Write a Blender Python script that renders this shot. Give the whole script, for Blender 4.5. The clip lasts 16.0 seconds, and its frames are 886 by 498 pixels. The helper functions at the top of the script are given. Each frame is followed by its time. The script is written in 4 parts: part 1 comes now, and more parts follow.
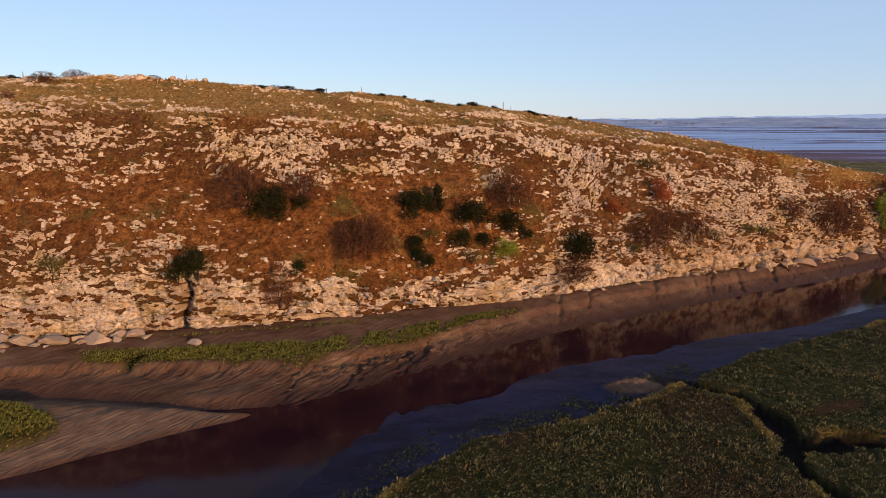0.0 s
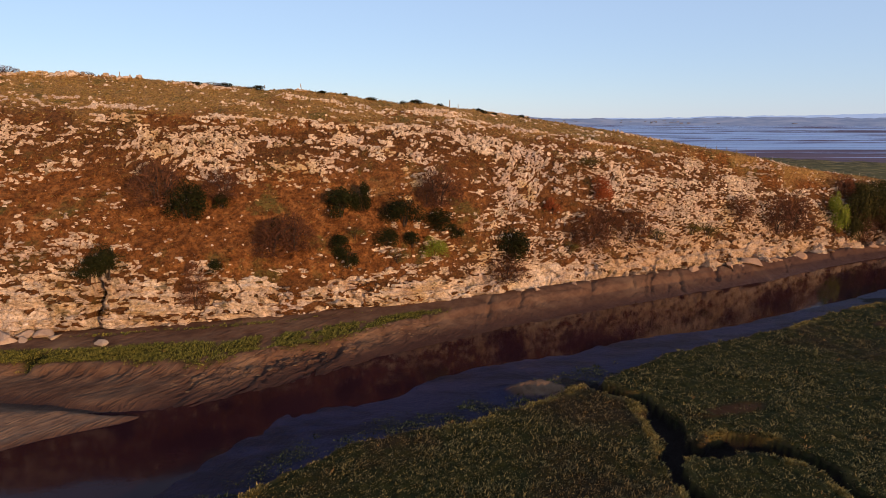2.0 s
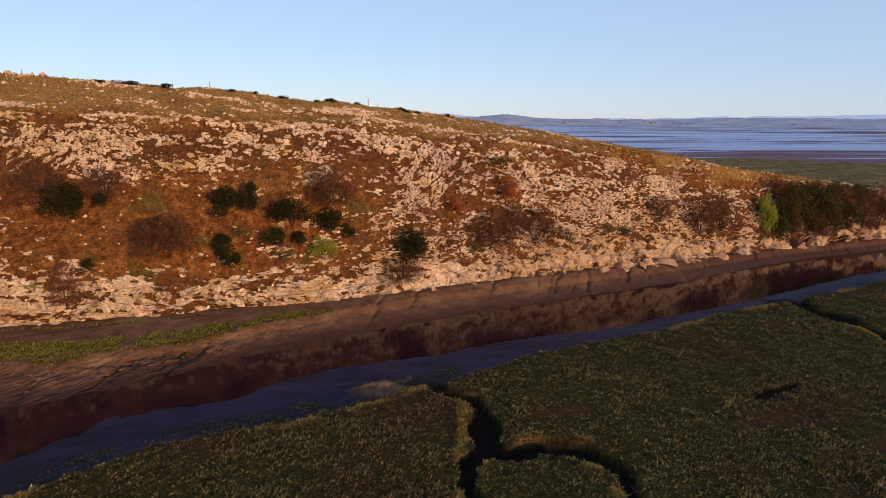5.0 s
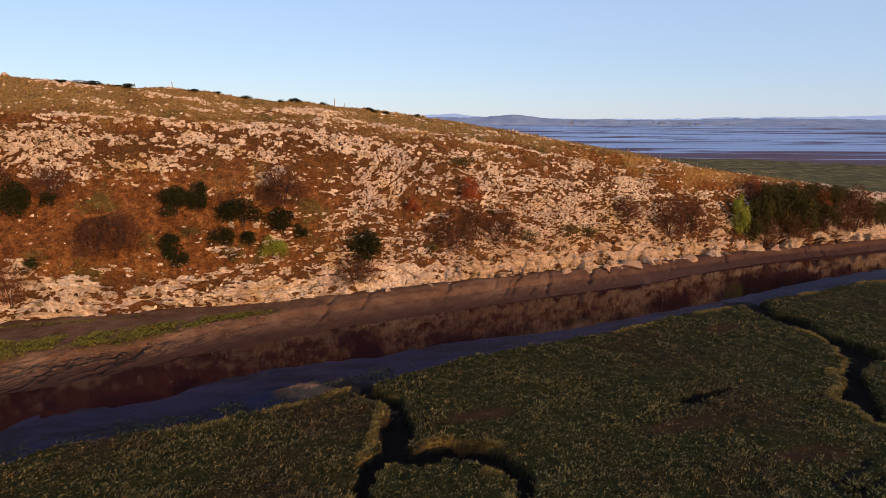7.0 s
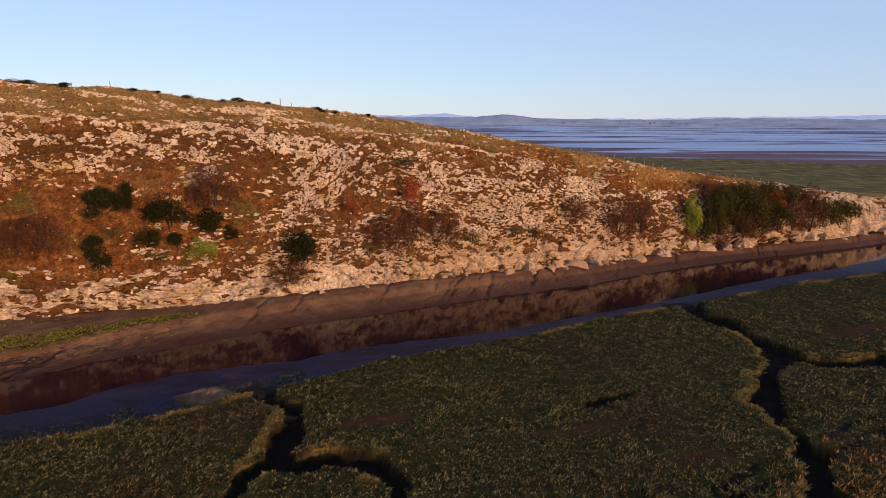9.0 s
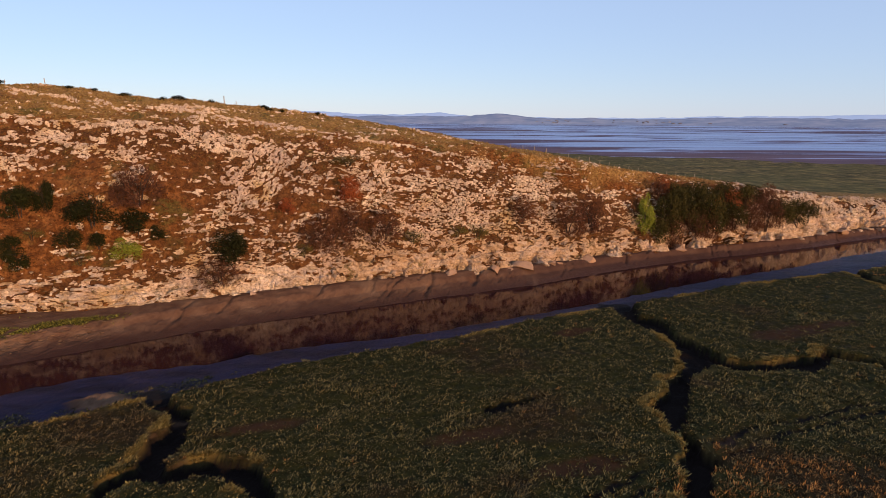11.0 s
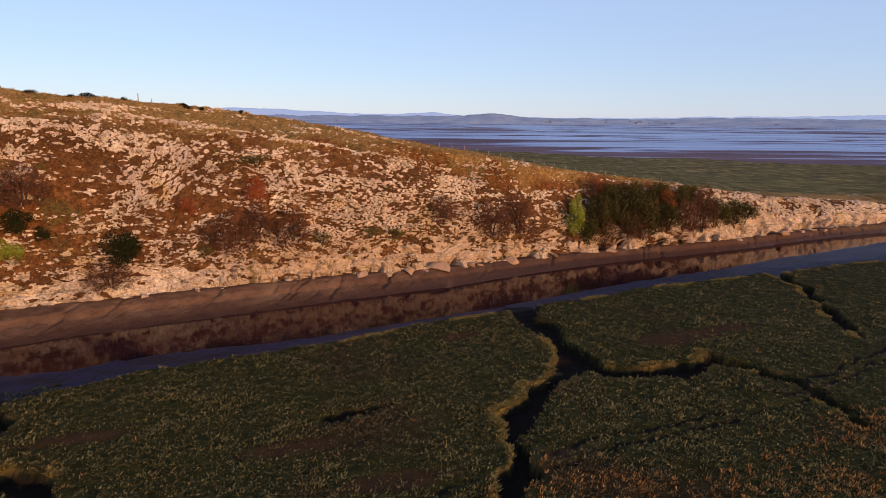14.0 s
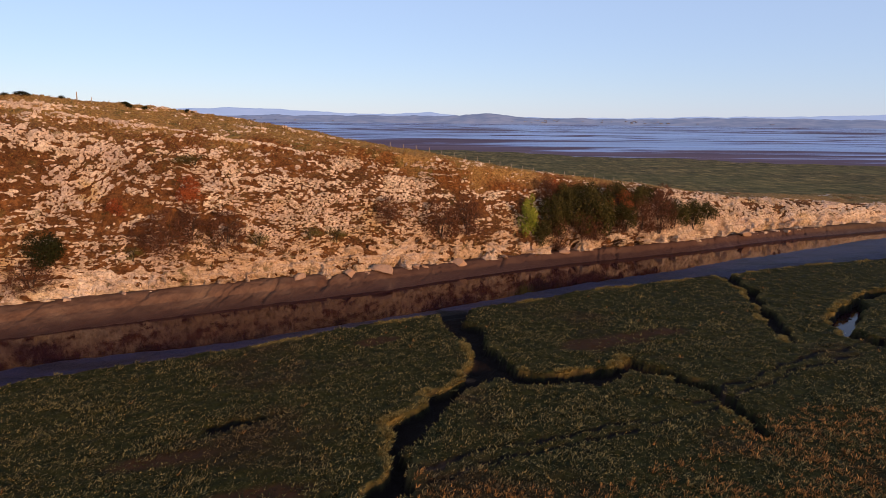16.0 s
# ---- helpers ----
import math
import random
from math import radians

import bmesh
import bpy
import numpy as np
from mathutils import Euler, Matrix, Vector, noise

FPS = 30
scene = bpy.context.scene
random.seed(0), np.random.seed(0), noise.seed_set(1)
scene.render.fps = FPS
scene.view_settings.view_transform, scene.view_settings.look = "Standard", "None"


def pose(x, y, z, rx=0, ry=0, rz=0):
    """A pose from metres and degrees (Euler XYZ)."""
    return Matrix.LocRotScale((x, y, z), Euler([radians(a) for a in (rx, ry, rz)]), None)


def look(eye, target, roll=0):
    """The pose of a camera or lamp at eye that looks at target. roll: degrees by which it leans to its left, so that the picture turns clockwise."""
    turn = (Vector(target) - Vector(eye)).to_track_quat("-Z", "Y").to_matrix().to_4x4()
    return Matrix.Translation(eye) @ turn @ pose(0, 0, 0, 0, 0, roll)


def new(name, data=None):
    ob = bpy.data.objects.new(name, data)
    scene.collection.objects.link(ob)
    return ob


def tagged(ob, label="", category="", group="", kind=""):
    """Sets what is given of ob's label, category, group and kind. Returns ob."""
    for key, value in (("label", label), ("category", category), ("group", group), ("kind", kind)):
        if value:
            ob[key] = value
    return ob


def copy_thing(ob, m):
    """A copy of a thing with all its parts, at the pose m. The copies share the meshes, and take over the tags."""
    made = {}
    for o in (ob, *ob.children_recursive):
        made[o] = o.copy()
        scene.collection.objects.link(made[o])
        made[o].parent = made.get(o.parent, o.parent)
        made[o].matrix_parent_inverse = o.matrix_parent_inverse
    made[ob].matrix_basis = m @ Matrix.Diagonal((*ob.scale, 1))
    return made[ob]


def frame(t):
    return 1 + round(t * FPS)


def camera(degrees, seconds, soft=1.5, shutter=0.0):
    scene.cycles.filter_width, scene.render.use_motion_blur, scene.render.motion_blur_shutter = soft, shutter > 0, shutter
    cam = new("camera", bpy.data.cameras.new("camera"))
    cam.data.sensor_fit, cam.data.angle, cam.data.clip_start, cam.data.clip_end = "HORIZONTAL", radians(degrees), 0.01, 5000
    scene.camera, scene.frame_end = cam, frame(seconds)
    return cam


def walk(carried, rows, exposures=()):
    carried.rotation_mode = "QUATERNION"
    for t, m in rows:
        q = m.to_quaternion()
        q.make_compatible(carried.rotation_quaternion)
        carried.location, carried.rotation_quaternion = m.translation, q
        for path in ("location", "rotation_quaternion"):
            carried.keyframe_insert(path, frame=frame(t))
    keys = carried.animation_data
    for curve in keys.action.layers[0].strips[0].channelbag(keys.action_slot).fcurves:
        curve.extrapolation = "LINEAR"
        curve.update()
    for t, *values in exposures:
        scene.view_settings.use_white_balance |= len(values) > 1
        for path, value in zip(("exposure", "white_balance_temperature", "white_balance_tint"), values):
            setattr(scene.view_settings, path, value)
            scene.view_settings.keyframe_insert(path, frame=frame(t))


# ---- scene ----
cam = camera(72.1, 16.0, 0.5)
METRES, EYE, TILT, LEAN, TURN = 75.0, 26.0, -11.9, 0.0, 0.0
ROWS = [
    (0.0, 0.0, 0.0, 0.0, 0.0, 0.0, -0.0),
    (0.5, 0.0279, 0.0044, -0.0001, -0.06, -0.01, 0.02),
    (1.0, 0.059, 0.0083, 0.0008, -0.14, -0.05, -0.01),
    (1.5, 0.0934, 0.0119, 0.0009, -0.21, -0.07, -0.05),
    (2.0, 0.131, 0.015, 0.0004, -0.26, -0.08, -0.05),
    (2.5, 0.1706, 0.0176, 0.0002, -0.32, -0.09, -0.04),
    (3.0, 0.2104, 0.0198, -0.0, -0.42, -0.1, -0.08),
    (3.5, 0.2475, 0.0214, -0.0001, -0.55, -0.12, -0.09),
    (4.0, 0.2817, 0.0224, -0.0002, -0.69, -0.11, -0.07),
    (6.5, 0.4241, 0.0291, 0.0013, 0.99, -0.05, -0.49),
    (7.0, 0.4507, 0.0316, 0.0021, 0.71, -0.06, -0.45),
    (7.5, 0.4779, 0.0345, 0.0024, 0.51, -0.03, -0.38),
    (8.0, 0.5059, 0.0382, 0.0035, 0.36, -0.04, -0.34),
    (8.5, 0.5348, 0.0423, 0.0042, 0.21, -0.04, -0.32),
    (9.0, 0.5646, 0.0467, 0.0053, 0.07, -0.07, -0.31),
    (9.5, 0.5949, 0.0513, 0.0062, -0.03, -0.09, -0.28),
    (10.0, 0.6253, 0.0558, 0.0073, -0.15, -0.12, -0.3),
    (12.5, 0.7746, 0.0772, 0.0111, -0.62, -0.17, -0.3),
    (13.0, 0.8055, 0.0818, 0.0117, -0.68, -0.16, -0.33),
    (13.5, 0.8366, 0.0869, 0.0126, -0.75, -0.18, -0.33),
    (14.0, 0.8683, 0.0924, 0.0135, -0.8, -0.18, -0.34),
    (14.5, 0.8996, 0.0983, 0.0142, -0.87, -0.17, -0.33),
    (15.0, 0.9308, 0.1045, 0.0154, -0.93, -0.17, -0.33),
    (15.5, 0.9615, 0.1109, 0.0167, -0.98, -0.18, -0.33),
    (16.0, 0.9913, 0.1175, 0.0179, -1.05, -0.18, -0.32),
]
walk(cam, [(t, pose(0, 0, EYE, TILT, LEAN, TURN) @ pose(METRES * x, METRES * y, METRES * z, 90 + pitch, roll, yaw)) for t, x, y, z, yaw, pitch, roll in ROWS],
     [(0.0, 0.0, 6200, 13.0), (7.0, 0.0, 6200, 15.0), (16.0, 0.0, 6150, 18.0)])


# ---- world, sun, exposure ----
SUN_EL, SUN_AZ = radians(9.5), radians(38.0)   # height of the sun; its turn to the right of straight behind the first view
sun_way = Vector((math.sin(SUN_AZ) * math.cos(SUN_EL), -math.cos(SUN_AZ) * math.cos(SUN_EL), math.sin(SUN_EL)))
world = bpy.data.worlds.new("world")
scene.world = world
world.use_nodes = True
wn = world.node_tree
sky = wn.nodes.new("ShaderNodeTexSky")
sky.sky_type, sky.sun_disc = "NISHITA", False
sky.sun_elevation, sky.sun_rotation = SUN_EL, math.pi - SUN_AZ
sky.air_density, sky.dust_density, sky.ozone_density = 0.9, 0.1, 2.0
pale = wn.nodes.new("ShaderNodeMix")   # thin high haze over the clear sky
pale.data_type = "RGBA"
pale.inputs[0].default_value, pale.inputs[7].default_value = 0.58, (3.75, 4.70, 6.35, 1.0)
wn.links.new(sky.outputs[0], pale.inputs[6])
wn.links.new(pale.outputs[2], wn.nodes["Background"].inputs[0])
wn.nodes["Background"].inputs[1].default_value = 0.15
sun_data = bpy.data.lights.new("sun", "SUN")
sun_data.energy, sun_data.angle, sun_data.color = 5.3, radians(0.6), (1.0, 0.60, 0.29)
sun = new("sun", sun_data)
sun.matrix_world = look(sun_way * 300, (0, 0, 0))


# ---- noise ----
def hash01(ix, iy, iz, k):
    h = (ix.astype(np.int64) * 374761393 + iy.astype(np.int64) * 668265263 + iz.astype(np.int64) * 2147483647 + k * 974634777) & 0xFFFFFFFF
    h = ((h ^ (h >> 13)) * 1274126177) & 0xFFFFFFFF
    h = ((h ^ (h >> 15)) * 2246822519) & 0xFFFFFFFF
    return ((h ^ (h >> 16)) & 0xFFFFFF) / float(0xFFFFFF)


def vnoise(x, y, z, k=0):
    """Smooth noise from -1 to 1, one step per unit."""
    x, y, z = np.broadcast_arrays(x, y, z)
    ix, iy, iz = np.floor(x), np.floor(y), np.floor(z)
    fx, fy, fz = x - ix, y - iy, z - iz
    fx, fy, fz = (f * f * (3 - 2 * f) for f in (fx, fy, fz))
    out = 0
    for a in (0, 1):
        for b in (0, 1):
            for c in (0, 1):
                w = (fx if a else 1 - fx) * (fy if b else 1 - fy) * (fz if c else 1 - fz)
                out = out + w * hash01(ix + a, iy + b, iz + c, k)
    return out * 2 - 1


def fbm(x, y, z, octaves=4, k=0):
    out, amp = 0, 0.5
    for o in range(octaves):
        out = out + amp * vnoise(x * 2 ** o, y * 2 ** o, z * 2 ** o, k + o)
        amp *= 0.5
    return out


def cells(x, y, z, k=0):
    """Distance to the nearest cell point, to the border with the next cell, and a value per cell."""
    ix, iy, iz = np.floor(x), np.floor(y), np.floor(z)
    d1, d2, val = np.full(x.shape, 9.0), np.full(x.shape, 9.0), np.zeros(x.shape)
    for a in (-1, 0, 1):
        for b in (-1, 0, 1):
            for c in (-1, 0, 1):
                cx, cy, cz = ix + a, iy + b, iz + c
                d = np.sqrt((cx + hash01(cx, cy, cz, k) - x) ** 2 + (cy + hash01(cx, cy, cz, k + 1) - y) ** 2 + (cz + hash01(cx, cy, cz, k + 2) - z) ** 2)
                near = d < d1
                d2 = np.where(near, d1, np.minimum(d2, d))
                val = np.where(near, hash01(cx, cy, cz, k + 3), val)
                d1 = np.where(near, d, d1)
    return d1, d2 - d1, val


def step(a, b, x):
    t = np.clip((x - a) / (b - a), 0, 1)
    return t * t * (3 - 2 * t)


def eased(x, xs, ys, width=5.0):
    """Values along x through the stations, with the corners rounded over the width."""
    return sum(w * np.interp(x + o * width, xs, ys) for o, w in ((-1, 0.12), (-0.5, 0.23), (0, 0.3), (0.5, 0.23), (1, 0.12)))


# ---- lie of the land ----
# foot of the cliff, edge of the salt marsh (x, y)
FOOT_X = [-500, -120, -60, -46, -32, -19, -8, 9, 26, 38, 47, 62, 67, 80, 92, 103, 116, 131, 148, 166, 179, 191, 230, 600]
FOOT_Y = [10, 58, 66, 68, 70.8, 74, 77.6, 82.6, 90.6, 96, 100.4, 106.2, 108.6, 115.8, 122, 126.6, 131.2, 137.6, 146.2, 154.2, 159, 163.5, 180, 310]
EDGE_X = [-500, -60, -25, -10, -5, -3.6, 1.7, 8.6, 16.6, 22, 28, 33.6, 44.7, 53.6, 65.6, 74.8, 81, 90.5, 104, 123, 139, 152, 162, 200, 600]
EDGE_Y = [-300, -16, 16, 31, 38.3, 41.2, 45.4, 48.3, 52.3, 56, 59.6, 64.6, 70.7, 74.8, 81.5, 86.2, 89.4, 94.1, 100.8, 108, 114.6, 118, 121.5, 136, 260]
# profile of the hill at stations along x: way back from the foot and height, at five lines from the cliff's brow to the ridge
HILL_X = [-120, -60, -40, -20, -8, 6, 20, 36, 47, 62, 80, 101, 125, 153, 190, 240]
HILL_D = [[2.4, 2.3, 2.1, 1.1, 1.4, 1.6, 3.9, 3.3, 1.9, 5.4, 6, 4.8, 1.8, 3.2, 2.6, 2.1],
          [6, 6, 5.5, 8.6, 7, 5, 6.1, 9, 8.3, 8.9, 10.2, 9, 7.9, 7.5, 6, 3.9],
          [13.1, 13.2, 12.4, 14.9, 13.5, 17.1, 13.6, 14.2, 14.8, 14.7, 11.5, 11, 10.8, 11, 9, 5.8],
          [20.1, 20.2, 18.3, 17.7, 18.7, 24.9, 21.5, 21.5, 24.1, 16, 12, 14.9, 15.1, 15, 13, 7.9],
          [46, 37, 36, 36, 33.9, 33.8, 42.3, 38.6, 32.4, 24.2, 20.1, 20, 20, 20, 17, 10]]
HILL_Z = [[7.1, 7.1, 8.2, 8.2, 7, 5.8, 3.7, 4.2, 5.1, 4.9, 5.8, 4.8, 5.8, 3.2, 2.2, 0.8],
          [13, 13, 13.3, 16, 12.7, 15.2, 9.8, 14.8, 13.5, 11.6, 10.4, 9.2, 8.5, 5.4, 3.2, 1],
          [19.9, 19.8, 19.3, 21.8, 21.2, 24.6, 20, 19.5, 18.8, 17.1, 10.9, 12.3, 10.6, 6.2, 3.6, 1.2],
          [27.8, 27.3, 27.1, 26.1, 25.7, 26.6, 24, 22.3, 21.7, 20.5, 16.8, 14.3, 10.4, 6, 3.4, 1],
          [34.4, 33, 32.3, 31.4, 30, 28.8, 27, 25.4, 23.6, 20.3, 17.6, 13.7, 10.3, 5.6, 3, 0.8]]
# share of bare rock at stations along x, on lines from the foot to the ridge
ROCK_X = [-60, -48, -38, -28, -18, -8, 2, 12, 22, 34, 46, 60, 76, 94, 115]
ROCK_V = [0, 0.1, 0.17, 0.23, 0.29, 0.35, 0.42, 0.5, 0.58, 0.66, 0.76, 0.88, 1.0]
LOWER_ROCK = [
    [0.84, 0.87, 0.83, 0.88, 0.87, 0.7, 0.7, 0.86, 0.97, 0.99, 0.89, 0.86, 0.8, 0.89, 0.83],
    [0.86, 0.85, 0.76, 0.76, 0.71, 0.73, 0.77, 0.82, 0.85, 0.9, 0.93, 0.86, 0.88, 0.71, 0.77],
    [0.78, 0.71, 0.61, 0.52, 0.27, 0.27, 0.36, 0.63, 0.72, 0.84, 0.82, 0.74, 0.75, 0.6, 0.71],
    [0.75, 0.65, 0.44, 0.18, 0.03, 0.05, 0.18, 0.52, 0.63, 0.69, 0.6, 0.69, 0.63, 0.59, 0.65],
    [0.65, 0.6, 0.33, 0.06, 0.0, 0.02, 0.1, 0.44, 0.61, 0.5, 0.56, 0.67, 0.52, 0.49, 0.6],
    [0.46, 0.53, 0.27, 0.06, 0.01, 0.02, 0.07, 0.36, 0.58, 0.47, 0.57, 0.68, 0.52, 0.48, 0.55]]
UPPER_ROCK = [
    [0.1, 0.33, 0.13, 0.14, 0.13, 0.19, 0.26, 0.35, 0.6, 0.54, 0.5, 0.7, 0.61, 0.49, 0.51],
    [0.06, 0.22, 0.28, 0.67, 0.57, 0.56, 0.57, 0.56, 0.72, 0.6, 0.39, 0.61, 0.66, 0.25, 0.4],
    [0.64, 0.52, 0.59, 0.87, 0.81, 0.71, 0.73, 0.72, 0.64, 0.43, 0.35, 0.48, 0.44, 0.24, 0.29],
    [0.59, 0.84, 0.73, 0.58, 0.49, 0.43, 0.33, 0.52, 0.48, 0.35, 0.21, 0.26, 0.42, 0.24, 0.3],
    [0.28, 0.46, 0.25, 0.08, 0.15, 0.33, 0.3, 0.25, 0.39, 0.25, 0.23, 0.14, 0.26, 0.22, 0.28],
    [0.11, 0.11, 0.11, 0.05, 0.15, 0.29, 0.23, 0.22, 0.15, 0.27, 0.13, 0.13, 0.11, 0.17, 0.22]]
ROCK = LOWER_ROCK + UPPER_ROCK + [[0.12] * 15]
# long ledges on the upper slope: from x, line there, to x, line there
LEDGES = [(-3.5, 0.633, 9.5, 0.554), (-15.6, 0.702, -8.9, 0.702), (-15.9, 0.9, -6.5, 0.851), (4.7, 0.775, 11.7, 0.789), (-33.6, 0.942, -24.0, 0.942), (4.5, 0.8, 14.0, 0.814),
          (-8.2, 0.669, 3, 0.61), (-68.7, 0.956, -44.8, 0.976), (-66, 0.985, -40, 0.99), (9.5, 0.554, 17.1, 0.536), (15.1, 0.771, 28.6, 0.733), (45.5, 0.89, 59.2, 0.722), (37.0, 0.669, 49.8, 0.599)]
# steep crags whose beds are tilted: x, line, half sizes
TILTED = [(-29, 0.54, 6.5, 0.12), (24, 0.50, 6, 0.14), (-46, 0.30, 5, 0.10)]
STOPS = [0.0, 0.18, 0.36, 0.54, 0.72, 1.0]


def foot(x):
    return eased(x, FOOT_X, FOOT_Y)


def edge(x):
    return eased(x, EDGE_X, EDGE_Y, 3.0)


def hill_surface(x, v):
    """Base surface of the hill: columns x, rows v from 0 at the foot over 1 at the ridge to 2 behind it."""
    ds = [0 * x] + [eased(x, HILL_X, row, 8.0) for row in HILL_D]
    zs = [0 * x - 0.4] + [eased(x, HILL_X, row, 8.0) for row in HILL_Z]
    ds, zs = ds + [ds[5] + 26, ds[5] + 80], zs + [zs[5] * 0.9 - 0.4, zs[5] * 0.0 - 4]
    stops = STOPS + [1.4, 2.0]
    d, z = np.zeros((len(x), len(v))), np.zeros((len(x), len(v)))
    for j, vv in enumerate(v):
        for o, w in ((-0.02, 0.25), (0, 0.5), (0.02, 0.25)):
            q = min(max(vv + (o if vv > 0.03 else 0), 0), 2)
            i = min(max(int(np.searchsorted(stops, q)) - 1, 0), len(stops) - 2)
            t = (q - stops[i]) / (stops[i + 1] - stops[i])
            d[:, j] += w * (ds[i] * (1 - t) + ds[i + 1] * t)
            z[:, j] += w * (zs[i] * (1 - t) + zs[i + 1] * t)
    px = np.repeat(x[:, None], len(v), 1)
    return np.stack((px, foot(x)[:, None] + d, z), -1)


def build_hill():
    xs = np.concatenate((np.linspace(-200, -66, 150), np.arange(-65, 172, 0.19), np.linspace(172.4, 262, 130)))
    vs = np.concatenate((np.linspace(0, 0.18, 58)[:-1], np.linspace(0.18, 0.72, 180)[:-1], np.linspace(0.72, 1.0, 80)[:-1], np.linspace(1.0, 2.0, 34)))
    p = hill_surface(xs, vs)
    du, dv = np.gradient(p, axis=0), np.gradient(p, axis=1)
    n = np.cross(du, dv)
    n /= np.linalg.norm(n, axis=-1, keepdims=True)
    x, y, z = p[..., 0], p[..., 1], p[..., 2]
    v = np.repeat(vs[None], len(xs), 0)
    calm = step(255, 225, x) * step(2.0, 1.5, v)
    # share of bare rock, broken into streaks that follow the beds
    share = np.zeros(x.shape)
    rows = [np.interp(xs, ROCK_X, r) for r in ROCK]
    for j, vv in enumerate(vs):
        share[:, j] = [0] if vv > 1.6 else np.array([np.interp(min(vv, 1.0), ROCK_V, c) for c in np.array(rows).T])
    share += 0.30 * step(116, 132, x) * step(0.8, 0.55, v)
    lines = 0 * x
    for x0, v0, x1, v1 in LEDGES:
        on = step(x0 - 2, x0 + 1, x) * step(x1 + 2, x1 - 1, x)
        lines = np.maximum(lines, on * np.exp(-((v - v0 - (v1 - v0) * (x - x0) / (x1 - x0) - 0.010 * vnoise(x / 3, 0 * x, 0 * x, 7)) / 0.010) ** 2))
    tilted = 0 * x
    for x0, v0, rx, rv in TILTED:
        tilted = np.maximum(tilted, step(1.2, 0.6, np.hypot((x - x0) / rx, (v - v0) / rv)))
    bed = z + 0.07 * x + 0.9 * fbm(x / 9, y / 9, z / 9, 3, 5)
    steep = z - 1.1 * x + 1.2 * vnoise(x / 5, y / 5, z / 5, 54)
    warp = 0.35 * vnoise(x / 1.1, y / 1.1, z / 1.1, 51)
    _, _, val = cells(x / 1.5 + warp, y / 1.6, bed / 0.62, 61)
    _, gap2, val2 = cells(x / 0.82 + warp, y / 0.9, bed / 0.34, 71)
    _, gap4, val4 = cells((x + z) / 1.7 + warp, y / 1.7, steep / 0.75, 65)
    val2, gap2 = np.where(tilted > 0.5, val4, val2), np.where(tilted > 0.5, gap4, gap2)
    low = step(0.22, 0.12, v)
    high = step(0.55, 0.7, v)
    streak = (1 - tilted) * ((1 - high) * fbm(x / 3.2, y / 5, bed / 0.75, 3, 11) + 1.25 * high * fbm(x / 7, y / 9, bed / 0.42, 3, 13)) + tilted * fbm((x + z) / 5, y / 5, steep / 1.3, 3, 12)
    broad = fbm(x / 7, y / 7, z / 4.5, 3, 31)
    field = 0.85 * val2 + 0.30 * val + 1.05 * streak + 0.65 * broad + 0.45 * fbm(x / 0.6, y / 0.6, bed / 0.35, 2, 33)
    order = np.empty(field.size)
    order[np.argsort(field, axis=None)] = np.linspace(0, 1, field.size)   # evenly spread, so that a share of bare rock is that share of the ground
    rank = order.reshape(field.shape)
    cover_share = np.clip((1 - low) * 0.97 * share ** 1.3 * (1 - 0.45 * high) + low * share + 0.95 * lines, 0, 1)
    rock = step(-0.05, 0.05, cover_share - rank) * np.maximum(0.85 * low, step(0.02, 0.15, gap2))
    # relief: rolling ground, ledges along the beds, blocks and open joints
    roll = 0.8 * fbm(x / 11, y / 11, z / 9, 3, 41) + 0.25 * fbm(x / 2.2, y / 2.2, z / 2.2, 3, 45)
    saw = bed / 1.05 - np.floor(bed / 1.05)
    ledge = np.where(saw < 0.78, saw / 0.78, (1 - saw) / 0.22)
    _, gap3, val3 = cells(x / 2.7 + warp, y / 3.0, bed / 1.2, 83)
    strata = step(0.10, 0.0, np.abs(vnoise(x / 7, y / 8, bed / 0.8, 85))) * step(-0.3, 0.3, vnoise(x / 5, y / 5, z / 2, 86))
    crack_v = step(0.07, 0.0, np.abs(vnoise((x + 0.4 * z) / 1.9, y / 3, bed / 6, 87))) * step(0.0, 0.4, vnoise(x / 5, y / 5, z / 3, 88))
    crease = 1 - np.abs(vnoise((x + 0.6 * z) / 2.6, y / 2.6, z / 2.2, 78)) * 2
    massive = (val3 - 0.5) * 1.15 - 0.65 * strata - 0.60 * crack_v + 0.8 * fbm(x / 2.0, y / 2.4, bed / 1.1, 5, 77) - 0.6 * np.clip(crease - 0.45, 0, 1) - 0.3 * step(0.10, 0.0, gap3)
    broken = 0.20 + 0.40 * (val - 0.5) + 0.42 * val2 - 0.28 * step(0.16, 0.0, gap2)
    disp = roll * (1 - 0.4 * low) + 0.35 * lines + rock * ((0.42 - 0.10 * low) * (ledge - 0.5) + massive * low + broken * (1 - 0.75 * low))
    # soft ground between the rocks
    disp += (1 - rock) * (0.26 * fbm(x / 0.8, y / 0.8, z / 0.8, 3, 81))
    # the cleft, the undercut foot and small hollows along it
    cleft = np.exp(-((x + 31.9 + 0.35 * np.sin(z * 0.9)) / 0.62) ** 2) * step(9.5, 6.5, z) * step(-0.3, 0.2, z)
    disp -= 3.2 * cleft
    under = np.exp(-((z - 0.9 - 0.5 * vnoise(x / 4, 0 * x, 0 * x, 91)) / 0.5) ** 2) * step(-0.25, 0.35, vnoise(x / 3.4, 0 * x, 0 * x, 92))
    disp -= 1.0 * under * low
